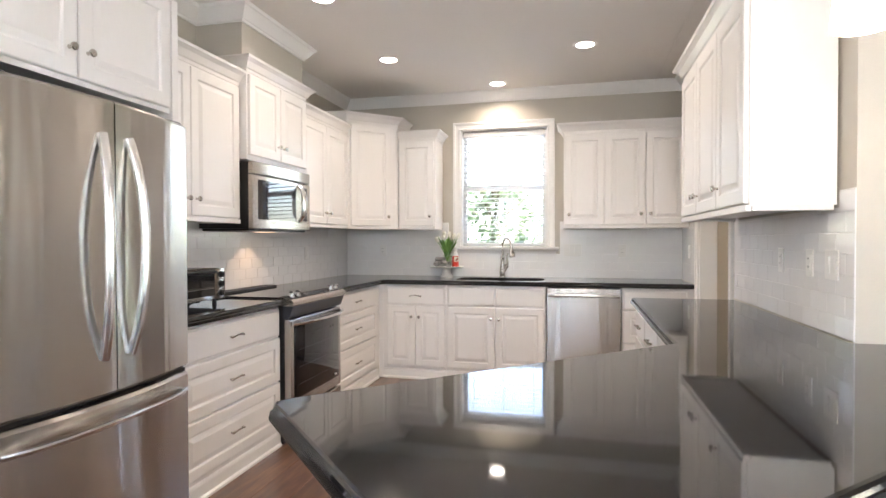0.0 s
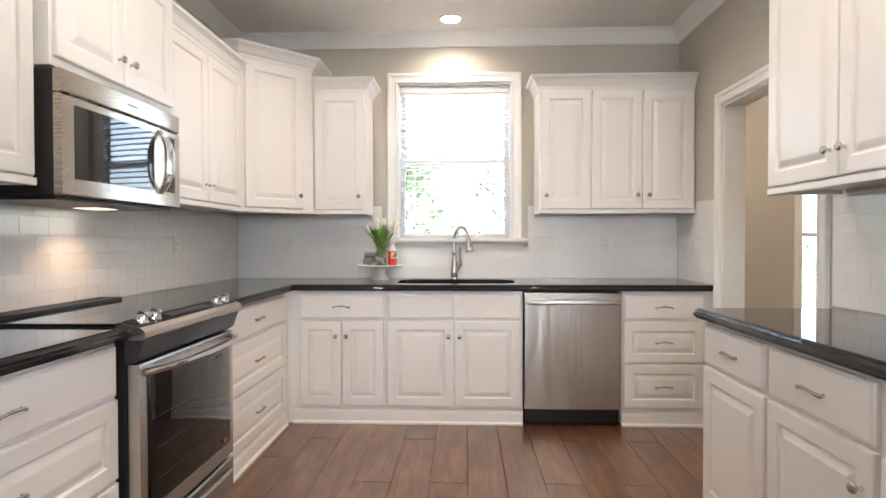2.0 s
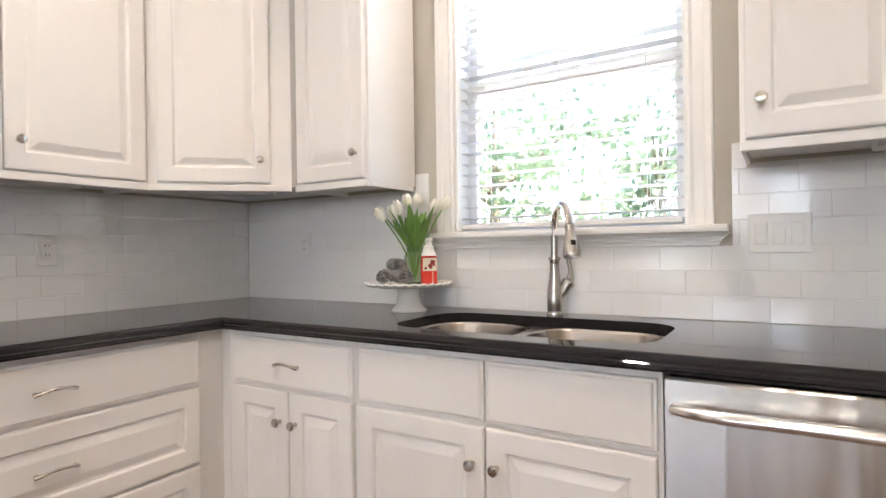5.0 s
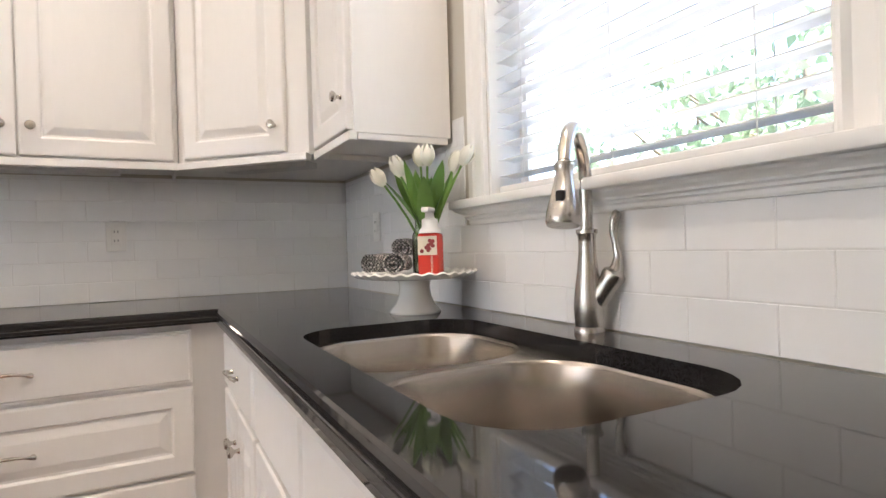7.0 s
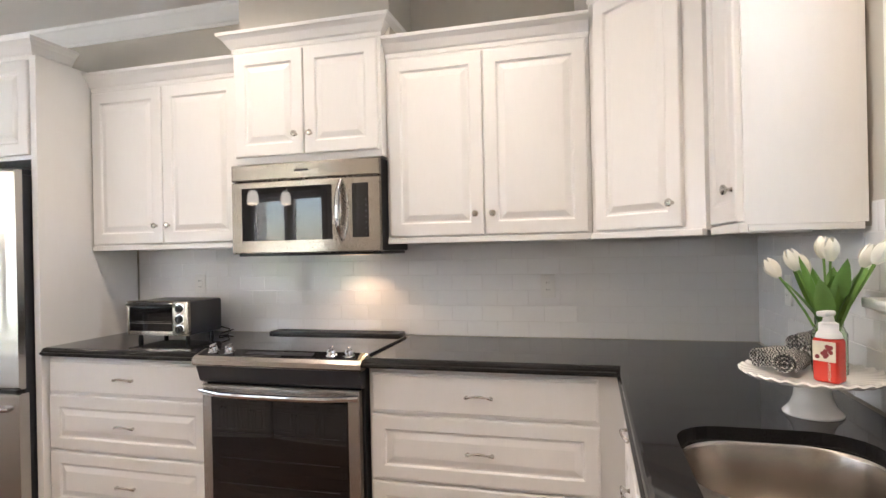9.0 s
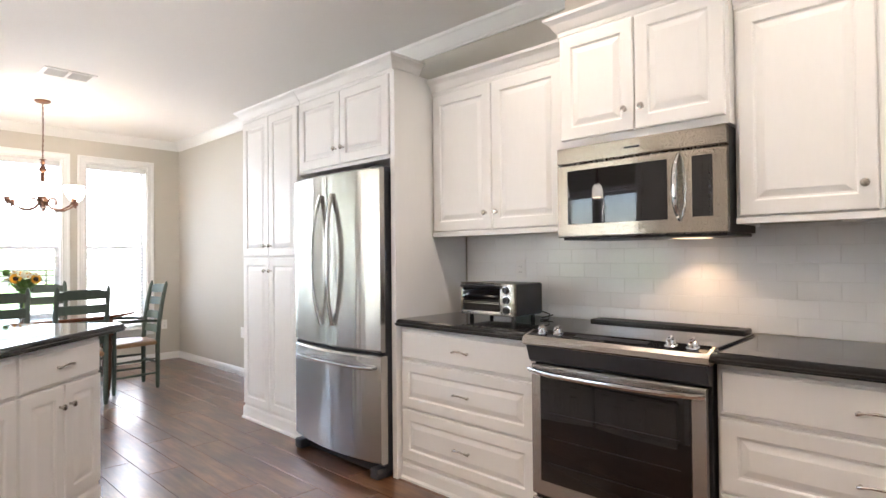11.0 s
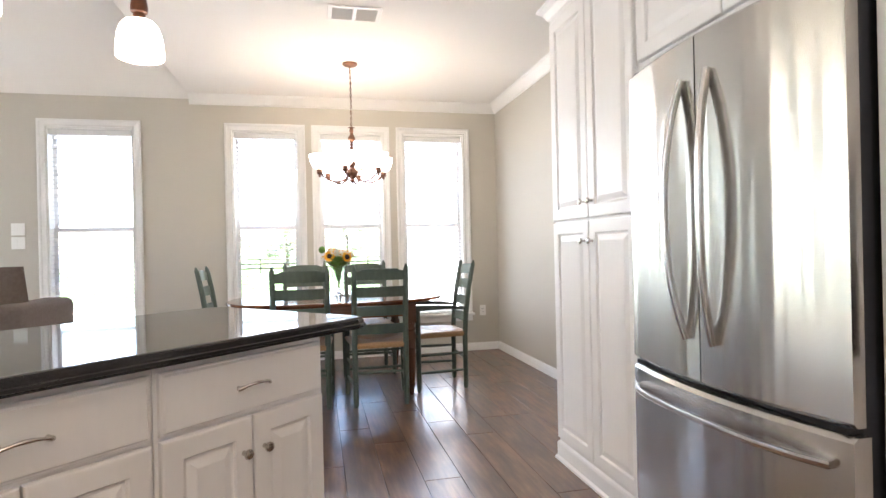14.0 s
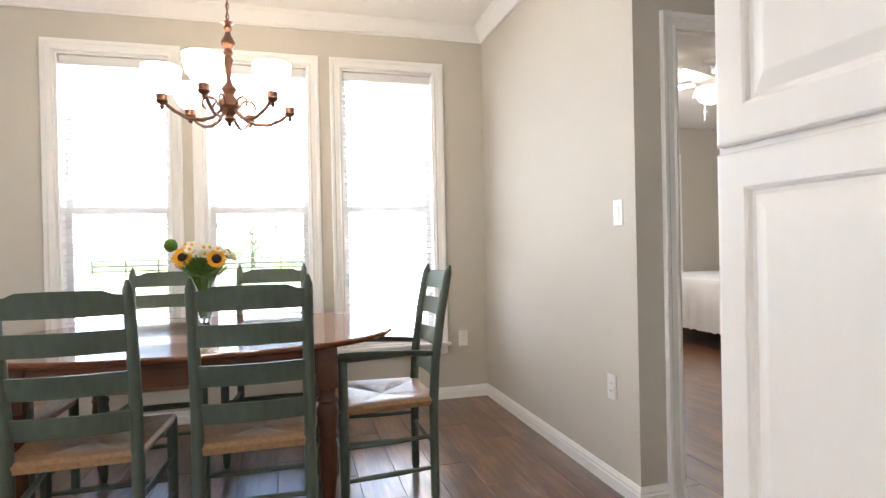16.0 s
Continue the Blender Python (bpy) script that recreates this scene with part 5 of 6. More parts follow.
def soap():
    root = thing("soap_bottle", pose(CS[0] + 0.088, CS[1] + 0.008, PZ, 0, 0, 42), "red foaming hand soap bottle with a white pump", "soap bottle")
    bm = bmesh.new()
    box(bm, (-0.030, -0.021, 0), (0.030, 0.021, 0.108), 0.009, 3)
    part("bottle", bm, M_SOAP, root, "red translucent bottle")
    bm = bmesh.new()
    lathe(bm, [(0.029, 0.108), (0.026, 0.118), (0.021, 0.124), (0.021, 0.142), (0.013, 0.146), (0.011, 0.160), (0.0, 0.160)], 20)
    box(bm, (-0.011, -0.034, 0.160), (0.011, 0.014, 0.173), 0.004)
    part("pump", bm, M_PUMP, root, "white foaming pump")
    lab = part("label", B(((-0.026, -0.0222, 0.052), (0.026, -0.0212, 0.100))), M_LABEL, root, "cream label printed with berries", smooth=False)
    rnd = random.Random(2)
    bm = bmesh.new()
    for k in range(9):
        lathe(bm, [(0.0055, 0), (0.0055, 0.0006), (0, 0.0008)], 9, at=(rnd.uniform(-0.017, 0.017), -0.0223, rnd.uniform(0.060, 0.088)), axis="y")
    part("berry_print", bm, M_BERRY, lab, smooth=False)
    for body, z, size in (("WILD BERRY", 0.030, 0.0085),):
        fc_ = bpy.data.curves.new("lettering", "FONT")
        fc_.body, fc_.size, fc_.align_x = body, size, "CENTER"
        fc_.extrude = 0.0002
        tmp = new("lettering_tmp", fc_)
        me = bpy.data.meshes.new_from_object(tmp.evaluated_get(bpy.context.evaluated_depsgraph_get()))
        bpy.data.objects.remove(tmp)
        me.materials.append(M_LABEL)
        ob = new("lettering", me)
        ob.parent = lab
        ob.matrix_basis = pose(0.014, -0.0214, z, 90, 0, 0) @ pose(0, 0, 0, 0, 0, 90)


soap()


def toaster():
    x0, x1, a, b = 0.13, 0.395, -3.045, -2.675
    root = thing("toaster_oven", pose(0, 0, CT1), "stainless steel toaster oven with glass door and three knobs", "toaster oven")
    z0, z1 = 0.032, 0.205
    part("case", B(((x0, a, z0), (x1 - 0.02, b, z1)), bevel=0.012), M_DARK, root, "dark grey enamel case")
    part("front_frame", B(((x1 - 0.02, a, z0), (x1, a + 0.012, z1)), ((x1 - 0.02, b - 0.095, z0), (x1, b, z1)), ((x1 - 0.02, a + 0.012, z0), (x1, b - 0.095, z0 + 0.022)), ((x1 - 0.02, a + 0.012, z1 - 0.02), (x1, b - 0.095, z1)), bevel=0.003), M_STEELH, root)
    part("cavity", B(((x1 - 0.019, a + 0.012, z0 + 0.02), (x1 - 0.014, b - 0.095, z1 - 0.018))), M_BLACK, root, smooth=False)
    d = part("glass_door", B(((x1 - 0.004, a + 0.013, z0 + 0.023), (x1 - 0.001, b - 0.096, z1 - 0.021))), M_GLASSB, root, smooth=False)
    part("rack", B(*[((x1 - 0.0008, a + 0.02, z0 + 0.062 + dz), (x1 - 0.0002, b - 0.10, z0 + 0.062 + dz + h)) for dz, h in ((0, 0.003), (0.009, 0.0016))]), M_NICKEL, d, "wire rack behind the glass", smooth=False)
    bm = bmesh.new()
    tube(bm, [(x1 + 0.006 + 0.030 * (1 - s ** 4), (a + b - 0.085) / 2 + 0.138 * s, z1 - 0.018 + 0.006 * (1 - s * s)) for s in [-1 + k / 10 for k in range(21)]], [0.008 + 0.006 * (1 - (k / 10 - 1) ** 2) for k in range(21)], 12, flat=0.8)
    part("handle", bm, M_BLACK, d, "bowed black bar handle")
    bm = bmesh.new()
    tube(bm, [(x1 - 0.004 + 0.028 * (1 - s ** 4), (a + b - 0.085) / 2 + 0.14 * s, z1 - 0.001 + 0.005 * (1 - s * s)) for s in [-1 + k / 10 for k in range(21)]], 0.008, 8, flat=0.5)
    part("top_strip", bm, M_STEELH, root, "bowed steel strip above the door")
    for k in range(3):
        bm = bmesh.new()
        lathe(bm, [(0.020, 0), (0.020, 0.004), (0.016, 0.006), (0.015, 0.020), (0, 0.021)], 16, axis="x")
        box(bm, (0.018, -0.003, -0.015), (0.024, 0.003, 0.015), 0.001)
        part("knob", bm, M_BLACK, root, m=pose(x1, b - 0.048, z0 + 0.035 + 0.052 * k))
        bm = bmesh.new()
        lathe(bm, [(0.026, 0), (0.026, 0.002), (0.022, 0.003)], 20, axis="x")
        part("knob_ring", bm, M_CHROME, root, m=pose(x1, b - 0.048, z0 + 0.035 + 0.052 * k))
    for xx in (x0 + 0.04, x1 - 0.045):
        for yy in (a + 0.04, b - 0.04):
            bm = bmesh.new()
            lathe(bm, [(0.012, 0), (0.013, 0.004), (0.010, 0.034)], 10, at=(xx, yy, 0))
            part("foot", bm, M_BLACK, root)
    bm = bmesh.new()
    tube(bm, [(x0 + 0.01, b - 0.06, 0.06), (0.11, b + 0.03, 0.03), (0.15, b + 0.05, 0.005), (0.20, b + 0.03, 0.005), (0.12, b - 0.02, 0.005), (0.06, b + 0.02, 0.02)], 0.0035, 8)
    part("power_cord", bm, M_BLACK, root)


toaster()

# ---- switches and outlets ----


def plate(m, gangs, kind_, label):
    w = 0.07 + 0.046 * (gangs - 1)
    root = thing("wall_switch" if kind_ == "switch" else "power_outlet", m, label, "switch" if kind_ == "switch" else "outlet")
    part("cover", B(((-w / 2, -0.006, -0.0575), (w / 2, 0, 0.0575)), bevel=0.003), M_PLATE, root, smooth=False)
    for g in range(gangs):
        x = (g - (gangs - 1) / 2) * 0.046
        r_ = part("rocker" if kind_ == "switch" else "socket", B(((x - 0.0165, -0.009, -0.033), (x + 0.0165, -0.0055, 0.033)), bevel=0.0015), M_PLATE, root, smooth=False)
        if kind_ == "outlet":
            part("slot", B(*[((x + sx - 0.0012, -0.0094, zz - 0.004), (x + sx + 0.0012, -0.0088, zz + 0.004)) for sx in (-0.006, 0.006) for zz in (-0.016, 0.018)]), M_BLACK, r_, smooth=False)
        else:
            part("paddle", B(((x - 0.013, -0.0115, -0.001), (x + 0.013, -0.0088, 0.029)), bevel=0.001), M_PLATE, r_, smooth=False)


T = 0.0066
plate(pose(2.344, -T, 1.182), 3, "switch", "white triple rocker switch plate on the tiled backsplash")
plate(pose(2.800, -T, 1.178), 1, "outlet", "white power outlet on the tiled backsplash")
plate(pose(0.413, -T, 1.175), 1, "outlet", "white power outlet in the corner of the backsplash")
plate(pose(XE - T, -0.36, 1.175, 0, 0, -90), 1, "switch", "white single switch beside the doorway")
plate(pose(T, -0.926, 1.165, 0, 0, 90), 1, "outlet", "white power outlet behind the range counter")
plate(pose(T, -2.905, 1.185, 0, 0, 90), 1, "outlet", "white power outlet behind the toaster oven")
for yy, g, kk in ((-2.577, 1, "outlet"), (-2.91, 1, "outlet"), (-3.118, 2, "switch")):
    plate(pose(XE - T, yy, 1.18, 0, 0, -90), g, kk, "white cover plate on the tiled wall end")
plate(pose(0.065, YS, 0.443, 0, 0, 180), 1, "outlet", "white power outlet low on the window wall")
plate(pose(XH, -6.675, 0.465, 0, 0, 90), 1, "outlet", "white power outlet low on the dining wall")
plate(pose(XH, -6.60, 1.265, 0, 0, 90), 1, "switch", "white light switch at the wall corner")
plate(pose(4.62, YS, 1.42, 0, 0, 180), 2, "switch", "white double switch plate on the window wall")
plate(pose(4.62, YS, 1.29, 0, 0, 180), 2, "switch", "white double switch plate on the window wall")

# ---- ceiling fixtures ----
for cx, cy in CANS:
    root = thing("recessed_light", pose(cx, cy, CEIL), "white recessed ceiling downlight, switched on", "ceiling light", "kitchen downlights")
    bm = bmesh.new()
    lathe(bm, [(0.066, -0.001), (0.068, -0.008), (0.080, -0.007), (0.088, -0.001)], 32)
    bmesh.ops.delete(bm, geom=[f for f in bm.faces if len(f.verts) > 4], context="FACES_ONLY")
    part("trim_ring", bm, M_TRIM, root)
    bm = bmesh.new()
    lathe(bm, [(0.066, -0.003), (0.066, -0.001), (0, -0.001)], 28)
    part("lens", bm, M_LENS, root, "glowing lens")

for px, py in PENDANTS:
    root = thing("pendant_lamp", pose(px, py, 0), "pendant lamp with turned wooden stem and lit white glass shade", "pendant lamp", "pendants over the peninsula")
    bm = bmesh.new()
    lathe(bm, [(0.06, CEIL), (0.06, CEIL - 0.012), (0.03, CEIL - 0.028), (0.008, CEIL - 0.034)], 24)
    part("canopy", bm, M_BRONZE, root)
    bm = bmesh.new()
    tube(bm, [(0, 0, CEIL - 0.03), (0, 0, 2.255)], 0.006, 8)
    part("rod", bm, M_BRONZE, root, "thin bronze rod")
    bm = bmesh.new()
    lathe(bm, [(0.006, 2.262), (0.010, 2.255), (0.024, 2.240), (0.029, 2.226), (0.028, 2.214), (0.020, 2.204), (0.023, 2.198), (0.029, 2.191), (0.025, 2.182), (0.019, 2.160), (0.0175, 2.143), (0.021, 2.139), (0.021, 2.133), (0.017, 2.128), (0.0165, 2.110), (0.020, 2.075), (0.026, 2.042), (0.0285, 2.022), (0.027, 2.006), (0.020, 2.002), (0.0195, 1.992), (0.026, 1.982), (0.030, 1.975)], 24)
    part("stem", bm, M_TURN, root, "turned brown wooden stem")
    bm = bmesh.new()
    lathe(bm, [(0.030, 1.976), (0.048, 1.972), (0.062, 1.955), (0.072, 1.925), (0.077, 1.885), (0.078, 1.848), (0.075, 1.846), (0.074, 1.885), (0.069, 1.925), (0.059, 1.952), (0.046, 1.968), (0.030, 1.972)], 28)
    sh = part("shade", bm, M_SHADE, root, "lit white glass bowl shade")
    sh.visible_shadow = False


def chandelier():
    root = thing("chandelier", pose(CH[0], CH[1], 0), "copper-bronze chandelier with six lit white glass shades", "chandelier")
    bm = bmesh.new()
    lathe(bm, [(0.065, CEIL), (0.065, CEIL - 0.01), (0.05, CEIL - 0.022), (0.012, CEIL - 0.032)], 26)
    part("canopy", bm, M_BRONZE, root)
    bm = bmesh.new()
    z, k = CEIL - 0.03, 0
    while z > 2.215:
        pts = [((0.007 * math.cos(a) if k % 2 else 0), (0 if k % 2 else 0.007 * math.cos(a)), z - 0.016 + 0.016 * math.sin(a)) for a in [2 * math.pi * j / 10 for j in range(11)]]
        tube(bm, pts, 0.0022, 6)
        z -= 0.025
        k += 1
    tube(bm, [(0.004, 0.004, CEIL - 0.03), (-0.004, 0.004, 2.5), (0.004, -0.004, 2.2)], 0.0025, 6)
    part("chain", bm, M_BRONZE, root, "bronze chain with cord")
    bm = bmesh.new()
    lathe(bm, [(0.006, 2.215), (0.03, 2.205), (0.012, 2.195), (0.02, 2.175), (0.012, 2.16), (0.016, 2.145), (0.032, 2.115), (0.032, 2.10), (0.016, 2.08), (0.022, 2.06), (0.013, 2.05), (0.022, 2.03), (0.012, 1.99), (0.01, 1.93), (0.02, 1.915), (0.035, 1.89), (0.022, 1.865), (0.04, 1.84), (0.05, 1.81), (0.035, 1.78), (0.02, 1.765), (0.028, 1.75), (0.012, 1.735), (0.004, 1.715)], 22)
    part("column", bm, M_BRONZE, root, "turned bronze column")
    for k in range(6):
        a = radians(60 * k + 15)
        c, s = math.cos(a), math.sin(a)
        arm_pts = [(0.03, 1.80), (0.07, 1.755), (0.12, 1.735), (0.18, 1.738), (0.235, 1.765), (0.265, 1.79), (0.275, 1.80)]
        bm = bmesh.new()
        tube(bm, [(r * c, r * s, z) for r, z in arm_pts], [0.008, 0.0085, 0.009, 0.0085, 0.008, 0.008, 0.008], 8)
        curl = [(0.04 + 0.0 * t, 1.81) for t in range(1)] + [(0.085 + 0.035 * math.cos(t), 1.815 + 0.03 * math.sin(t)) for t in [math.pi - 0.6 * j for j in range(8)]]
        tube(bm, [(r * c, r * s, z) for r, z in curl], [0.006] * 8 + [0.003], 7)
        arm = part("arm", bm, M_BRONZE, root)
        bm = bmesh.new()
        lathe(bm, [(0.004, 1.768), (0.012, 1.778), (0.008, 1.788), (0.02, 1.795), (0.026, 1.806), (0.022, 1.815), (0.026, 1.832), (0.02, 1.838)], 16, at=(0.285 * c, 0.285 * s, 0))
        part("cup", bm, M_BRONZE, arm)
        bm = bmesh.new()
        lathe(bm, [(0.022, 1.836), (0.045, 1.848), (0.068, 1.878), (0.080, 1.92), (0.084, 1.955), (0.081, 1.955), (0.077, 1.92), (0.065, 1.881), (0.043, 1.852), (0.022, 1.840)], 22, at=(0.285 * c, 0.285 * s, 0))
        sh = part("shade", bm, M_SHADE, root, "lit white glass shade")
        sh.visible_shadow = False


chandelier()
root = thing("ceiling_vent", pose(1.59, -6.17, CEIL), "white ceiling air vent with two louvred sections", "vent")
part("frame", B(((-0.18, -0.12, -0.008), (0.18, -0.09, -0.0005)), ((-0.18, 0.09, -0.008), (0.18, 0.12, -0.0005)), ((-0.18, -0.09, -0.008), (-0.15, 0.09, -0.0005)), ((0.15, -0.09, -0.008), (0.18, 0.09, -0.0005)), ((-0.012, -0.09, -0.008), (0.012, 0.09, -0.0005)), bevel=0.002), M_TRIM, root, smooth=False)
part("backing", B(((-0.15, -0.09, -0.0012), (0.15, 0.09, -0.0005))), M_DARK, root, smooth=False)
me = mesh_of("slat", B(((-0.069, -0.007, -0.001), (0.069, 0.007, 0.0))), M_TRIM)
for sx in (-0.081, 0.081):
    for k in range(12):
        hang("slat", me, root, (0, 0, 0)).matrix_basis = pose(sx, -0.083 + 0.0151 * k, -0.006, 35, 0, 0)

# ---- dining set ----


def dining_chair(m, arms, label):
    root = thing("dining_chair", m, label, "chair", "ladder-back chairs round the table")
    hw, fw, dp = 0.188, 0.225, 0.40
    for sx in (-1, 1):
        bm = bmesh.new()
        x = sx * hw
        tube(bm, [(x, 0, 0), (x, 0, 0.03), (x, 0, 0.44), (x, 0.012, 0.62), (x, 0.04, 0.82), (x, 0.072, 0.985), (x, 0.079, 1.01), (x, 0.088, 1.045)], [0.015, 0.020, 0.0215, 0.021, 0.0205, 0.019, 0.018, 0.006], 12)
        part("rear_leg", bm, M_GREEN, root)
        bm = bmesh.new()
        top = 0.665 if arms else 0.455
        tube(bm, [(sx * fw, -dp, 0), (sx * fw, -dp, 0.03), (sx * fw, -dp, 0.40), (sx * fw, -dp, 0.44), (sx * fw, -dp, top)], [0.013, 0.019, 0.0215, 0.0205, 0.019], 12)
        part("front_leg", bm, M_GREEN, root)
        for z in (0.15, 0.29):
            bm = bmesh.new()
            tube(bm, [(sx * (hw + 0.002), -0.015, z), (sx * (hw + fw) / 2, -dp / 2, z), (sx * (fw - 0.002), -dp + 0.015, z)], [0.009, 0.0125, 0.009], 8)
            part("stretcher", bm, M_GREEN, root)
        if arms:
            bm = bmesh.new()
            pts = [(sx * (hw - 0.0), 0.015, 0.655), (sx * (hw + 0.015), -0.12, 0.668), (sx * (fw + 0.012), -0.28, 0.675), (sx * (fw + 0.012), -dp - 0.01, 0.672), (sx * (fw + 0.008), -dp - 0.045, 0.664)]
            tube(bm, pts, [0.016, 0.021, 0.028, 0.034, 0.022], 10, flat=0.4)
            part("armrest", bm, M_GREEN, root)
    for z, w in ((0.25, hw),):
        bm = bmesh.new()
        tube(bm, [(-w + 0.01, 0, z), (0, 0, z), (w - 0.01, 0, z)], [0.009, 0.0125, 0.009], 8)
        part("stretcher", bm, M_GREEN, root)
    for z in (0.20, 0.34):
        bm = bmesh.new()
        tube(bm, [(-fw + 0.01, -dp, z), (0, -dp, z), (fw - 0.01, -dp, z)], [0.009, 0.0125, 0.009], 8)
        part("stretcher", bm, M_GREEN, root)
    for i, (z, h) in enumerate(((0.57, 0.072), (0.705, 0.074), (0.845, 0.076), (0.97, 0.080))):
        bm = bmesh.new()
        n, rows = 12, []
        y0 = 0.012 * max(0, (z - 0.52)) / 0.1 if z < 0.62 else 0.012 + (z - 0.62) * 0.165
        for k in range(n + 1):
            s = -1 + 2 * k / n
            yy = y0 + 0.022 * (1 - s * s)
            up = h / 2 + (0.005 * (1 - s * s) if i == 3 else 0) - (0.012 if abs(s) > 0.8 and i == 3 else 0)
            rows.append([bm.verts.new(p) for p in ((s * (hw - 0.008), yy - 0.006, z - h / 2), (s * (hw - 0.008), yy + 0.006, z - h / 2), (s * (hw - 0.008), yy + 0.006 + 0.012, z + up), (s * (hw - 0.008), yy - 0.006 + 0.012, z + up))])
        for p, q in zip(rows, rows[1:]):
            for k in range(4):
                bm.faces.new((p[k], p[(k + 1) % 4], q[(k + 1) % 4], q[k]))
        bm.faces.new(rows[0])
        bm.faces.new(rows[-1])
        part("back_slat", bm, M_GREEN, root)
    # rush seat: four woven triangles rising to the rails
    bm = bmesh.new()
    c = [(-hw - 0.012, 0.012), (hw + 0.012, 0.012), (fw + 0.012, -dp - 0.014), (-fw - 0.012, -dp - 0.014)]
    rows = []
    for f, zt in ((1.0, 0.438), (1.02, 0.452), (0.98, 0.466), (0.9, 0.471), (0.6, 0.462), (0.3, 0.455), (0.08, 0.452)):
        cx, cy = 0.0, -dp / 2
        ring = []
        for i in range(4):
            a, b = c[i], c[(i + 1) % 4]
            for j in range(6):
                x, y = a[0] + (b[0] - a[0]) * j / 6, a[1] + (b[1] - a[1]) * j / 6
                ring.append(bm.verts.new((cx + (x - cx) * f, cy + (y - cy) * f, zt - (0.006 if j == 0 and f < 0.95 else 0))))
        rows.append(ring)
    low = [bm.verts.new((v_.co.x * 0.97, v_.co.y, 0.428)) for v_ in rows[0]]
    rows.insert(0, low)
    for p, q in zip(rows, rows[1:]):
        for k in range(24):
            bm.faces.new((p[k], p[(k + 1) % 24], q[(k + 1) % 24], q[k]))
    bm.faces.new(rows[0])
    bm.faces.new(rows[-1])
    part("seat", bm, M_RUSH, root, "woven rush seat")
    return root


dining_chair(pose(1.997, -6.49, 0, 0, 0, 1), False, "dark green ladder-back chair with rush seat, its back to the kitchen")
dining_chair(pose(1.430, -6.475, 0, 0, 0, 0), False, "dark green ladder-back chair with rush seat, its back to the kitchen")
dining_chair(pose(1.99, -7.90, 0, 0, 0, 181), False, "dark green ladder-back chair with rush seat by the windows")
dining_chair(pose(1.41, -7.90, 0, 0, 0, 179), False, "dark green ladder-back chair with rush seat by the windows")
dining_chair(pose(0.70, -6.99, 0, 0, 0, 91), True, "dark green ladder-back armchair at the table's end")
dining_chair(pose(2.70, -7.17, 0, 0, 0, -91), True, "dark green ladder-back armchair at the table's end")

TC = (1.71, -7.17)


def dining_table():
    root = thing("dining_table", pose(TC[0], TC[1], 0), "oval cherry-stained wooden dining table with turned legs", "table")
    A, Bh, n = 0.885, 0.62, 72

    def ring(bm, f, z):
        out = []
        for k in range(n):
            a = 2 * math.pi * k / n
            c, s = math.cos(a), math.sin(a)
            out.append(bm.verts.new(((A - f) * math.copysign(abs(c) ** 0.82, c), (Bh - f) * math.copysign(abs(s) ** 0.82, s), z)))
        return out

    bm = bmesh.new()
    rs = [ring(bm, 0.02, 0.732), ring(bm, 0.006, 0.737), ring(bm, 0.0, 0.746), ring(bm, 0.004, 0.756), ring(bm, 0.014, 0.760)]
    for p, q in zip(rs, rs[1:]):
        for k in range(n):
            bm.faces.new((p[k], p[(k + 1) % n], q[(k + 1) % n], q[k]))
    bm.faces.new(rs[0])
    bm.faces.new(rs[-1])
    part("tabletop", bm, M_TABLE, root, "glossy cherry-stained oval top", smooth=False)
    for x0, y0, x1, y1 in ((-0.55, -0.475, 0.55, -0.45), (-0.55, 0.45, 0.55, 0.475), (-0.575, -0.45, -0.55, 0.45), (0.55, -0.45, 0.575, 0.45)):
        part("apron", B(((x0, y0, 0.625), (x1, y1, 0.731)), bevel=0.002), M_TABLE, root, smooth=False)
    for sx in (-1, 1):
        for sy in (-1, 1):
            bm = bmesh.new()
            box(bm, (-0.042, -0.042, 0.57), (0.042, 0.042, 0.731), 0.004)
            lathe(bm, [(0.012, 0), (0.020, 0.02), (0.022, 0.045), (0.017, 0.06), (0.026, 0.075), (0.03, 0.09), (0.024, 0.10), (0.028, 0.12), (0.036, 0.22), (0.040, 0.32), (0.036, 0.36), (0.042, 0.375), (0.036, 0.39), (0.042, 0.43), (0.046, 0.47), (0.036, 0.505), (0.045, 0.52), (0.034, 0.54), (0.04, 0.57)], 18)
            part("leg", bm, M_TURN, root, m=pose(sx * 0.545, sy * 0.455, 0))
    return root


dining_table()
M_VASE = glass("cut_glass", (0.90, 0.95, 0.95), 0.03)
M_SUNP = mat("sunflower_petal", (0.85, 0.42, 0.02), 0.55, vary=0.15)
M_SUNC = mat("sunflower_centre", (0.03, 0.015, 0.008), 0.8, vary=0.3, bump=0.6)
M_WHITEF = mat("white_blossom", (0.80, 0.79, 0.70), 0.6, vary=0.1)
M_BALL = mat("green_blossom", (0.10, 0.22, 0.03), 0.7, vary=0.3, scale=80, bump=0.6)


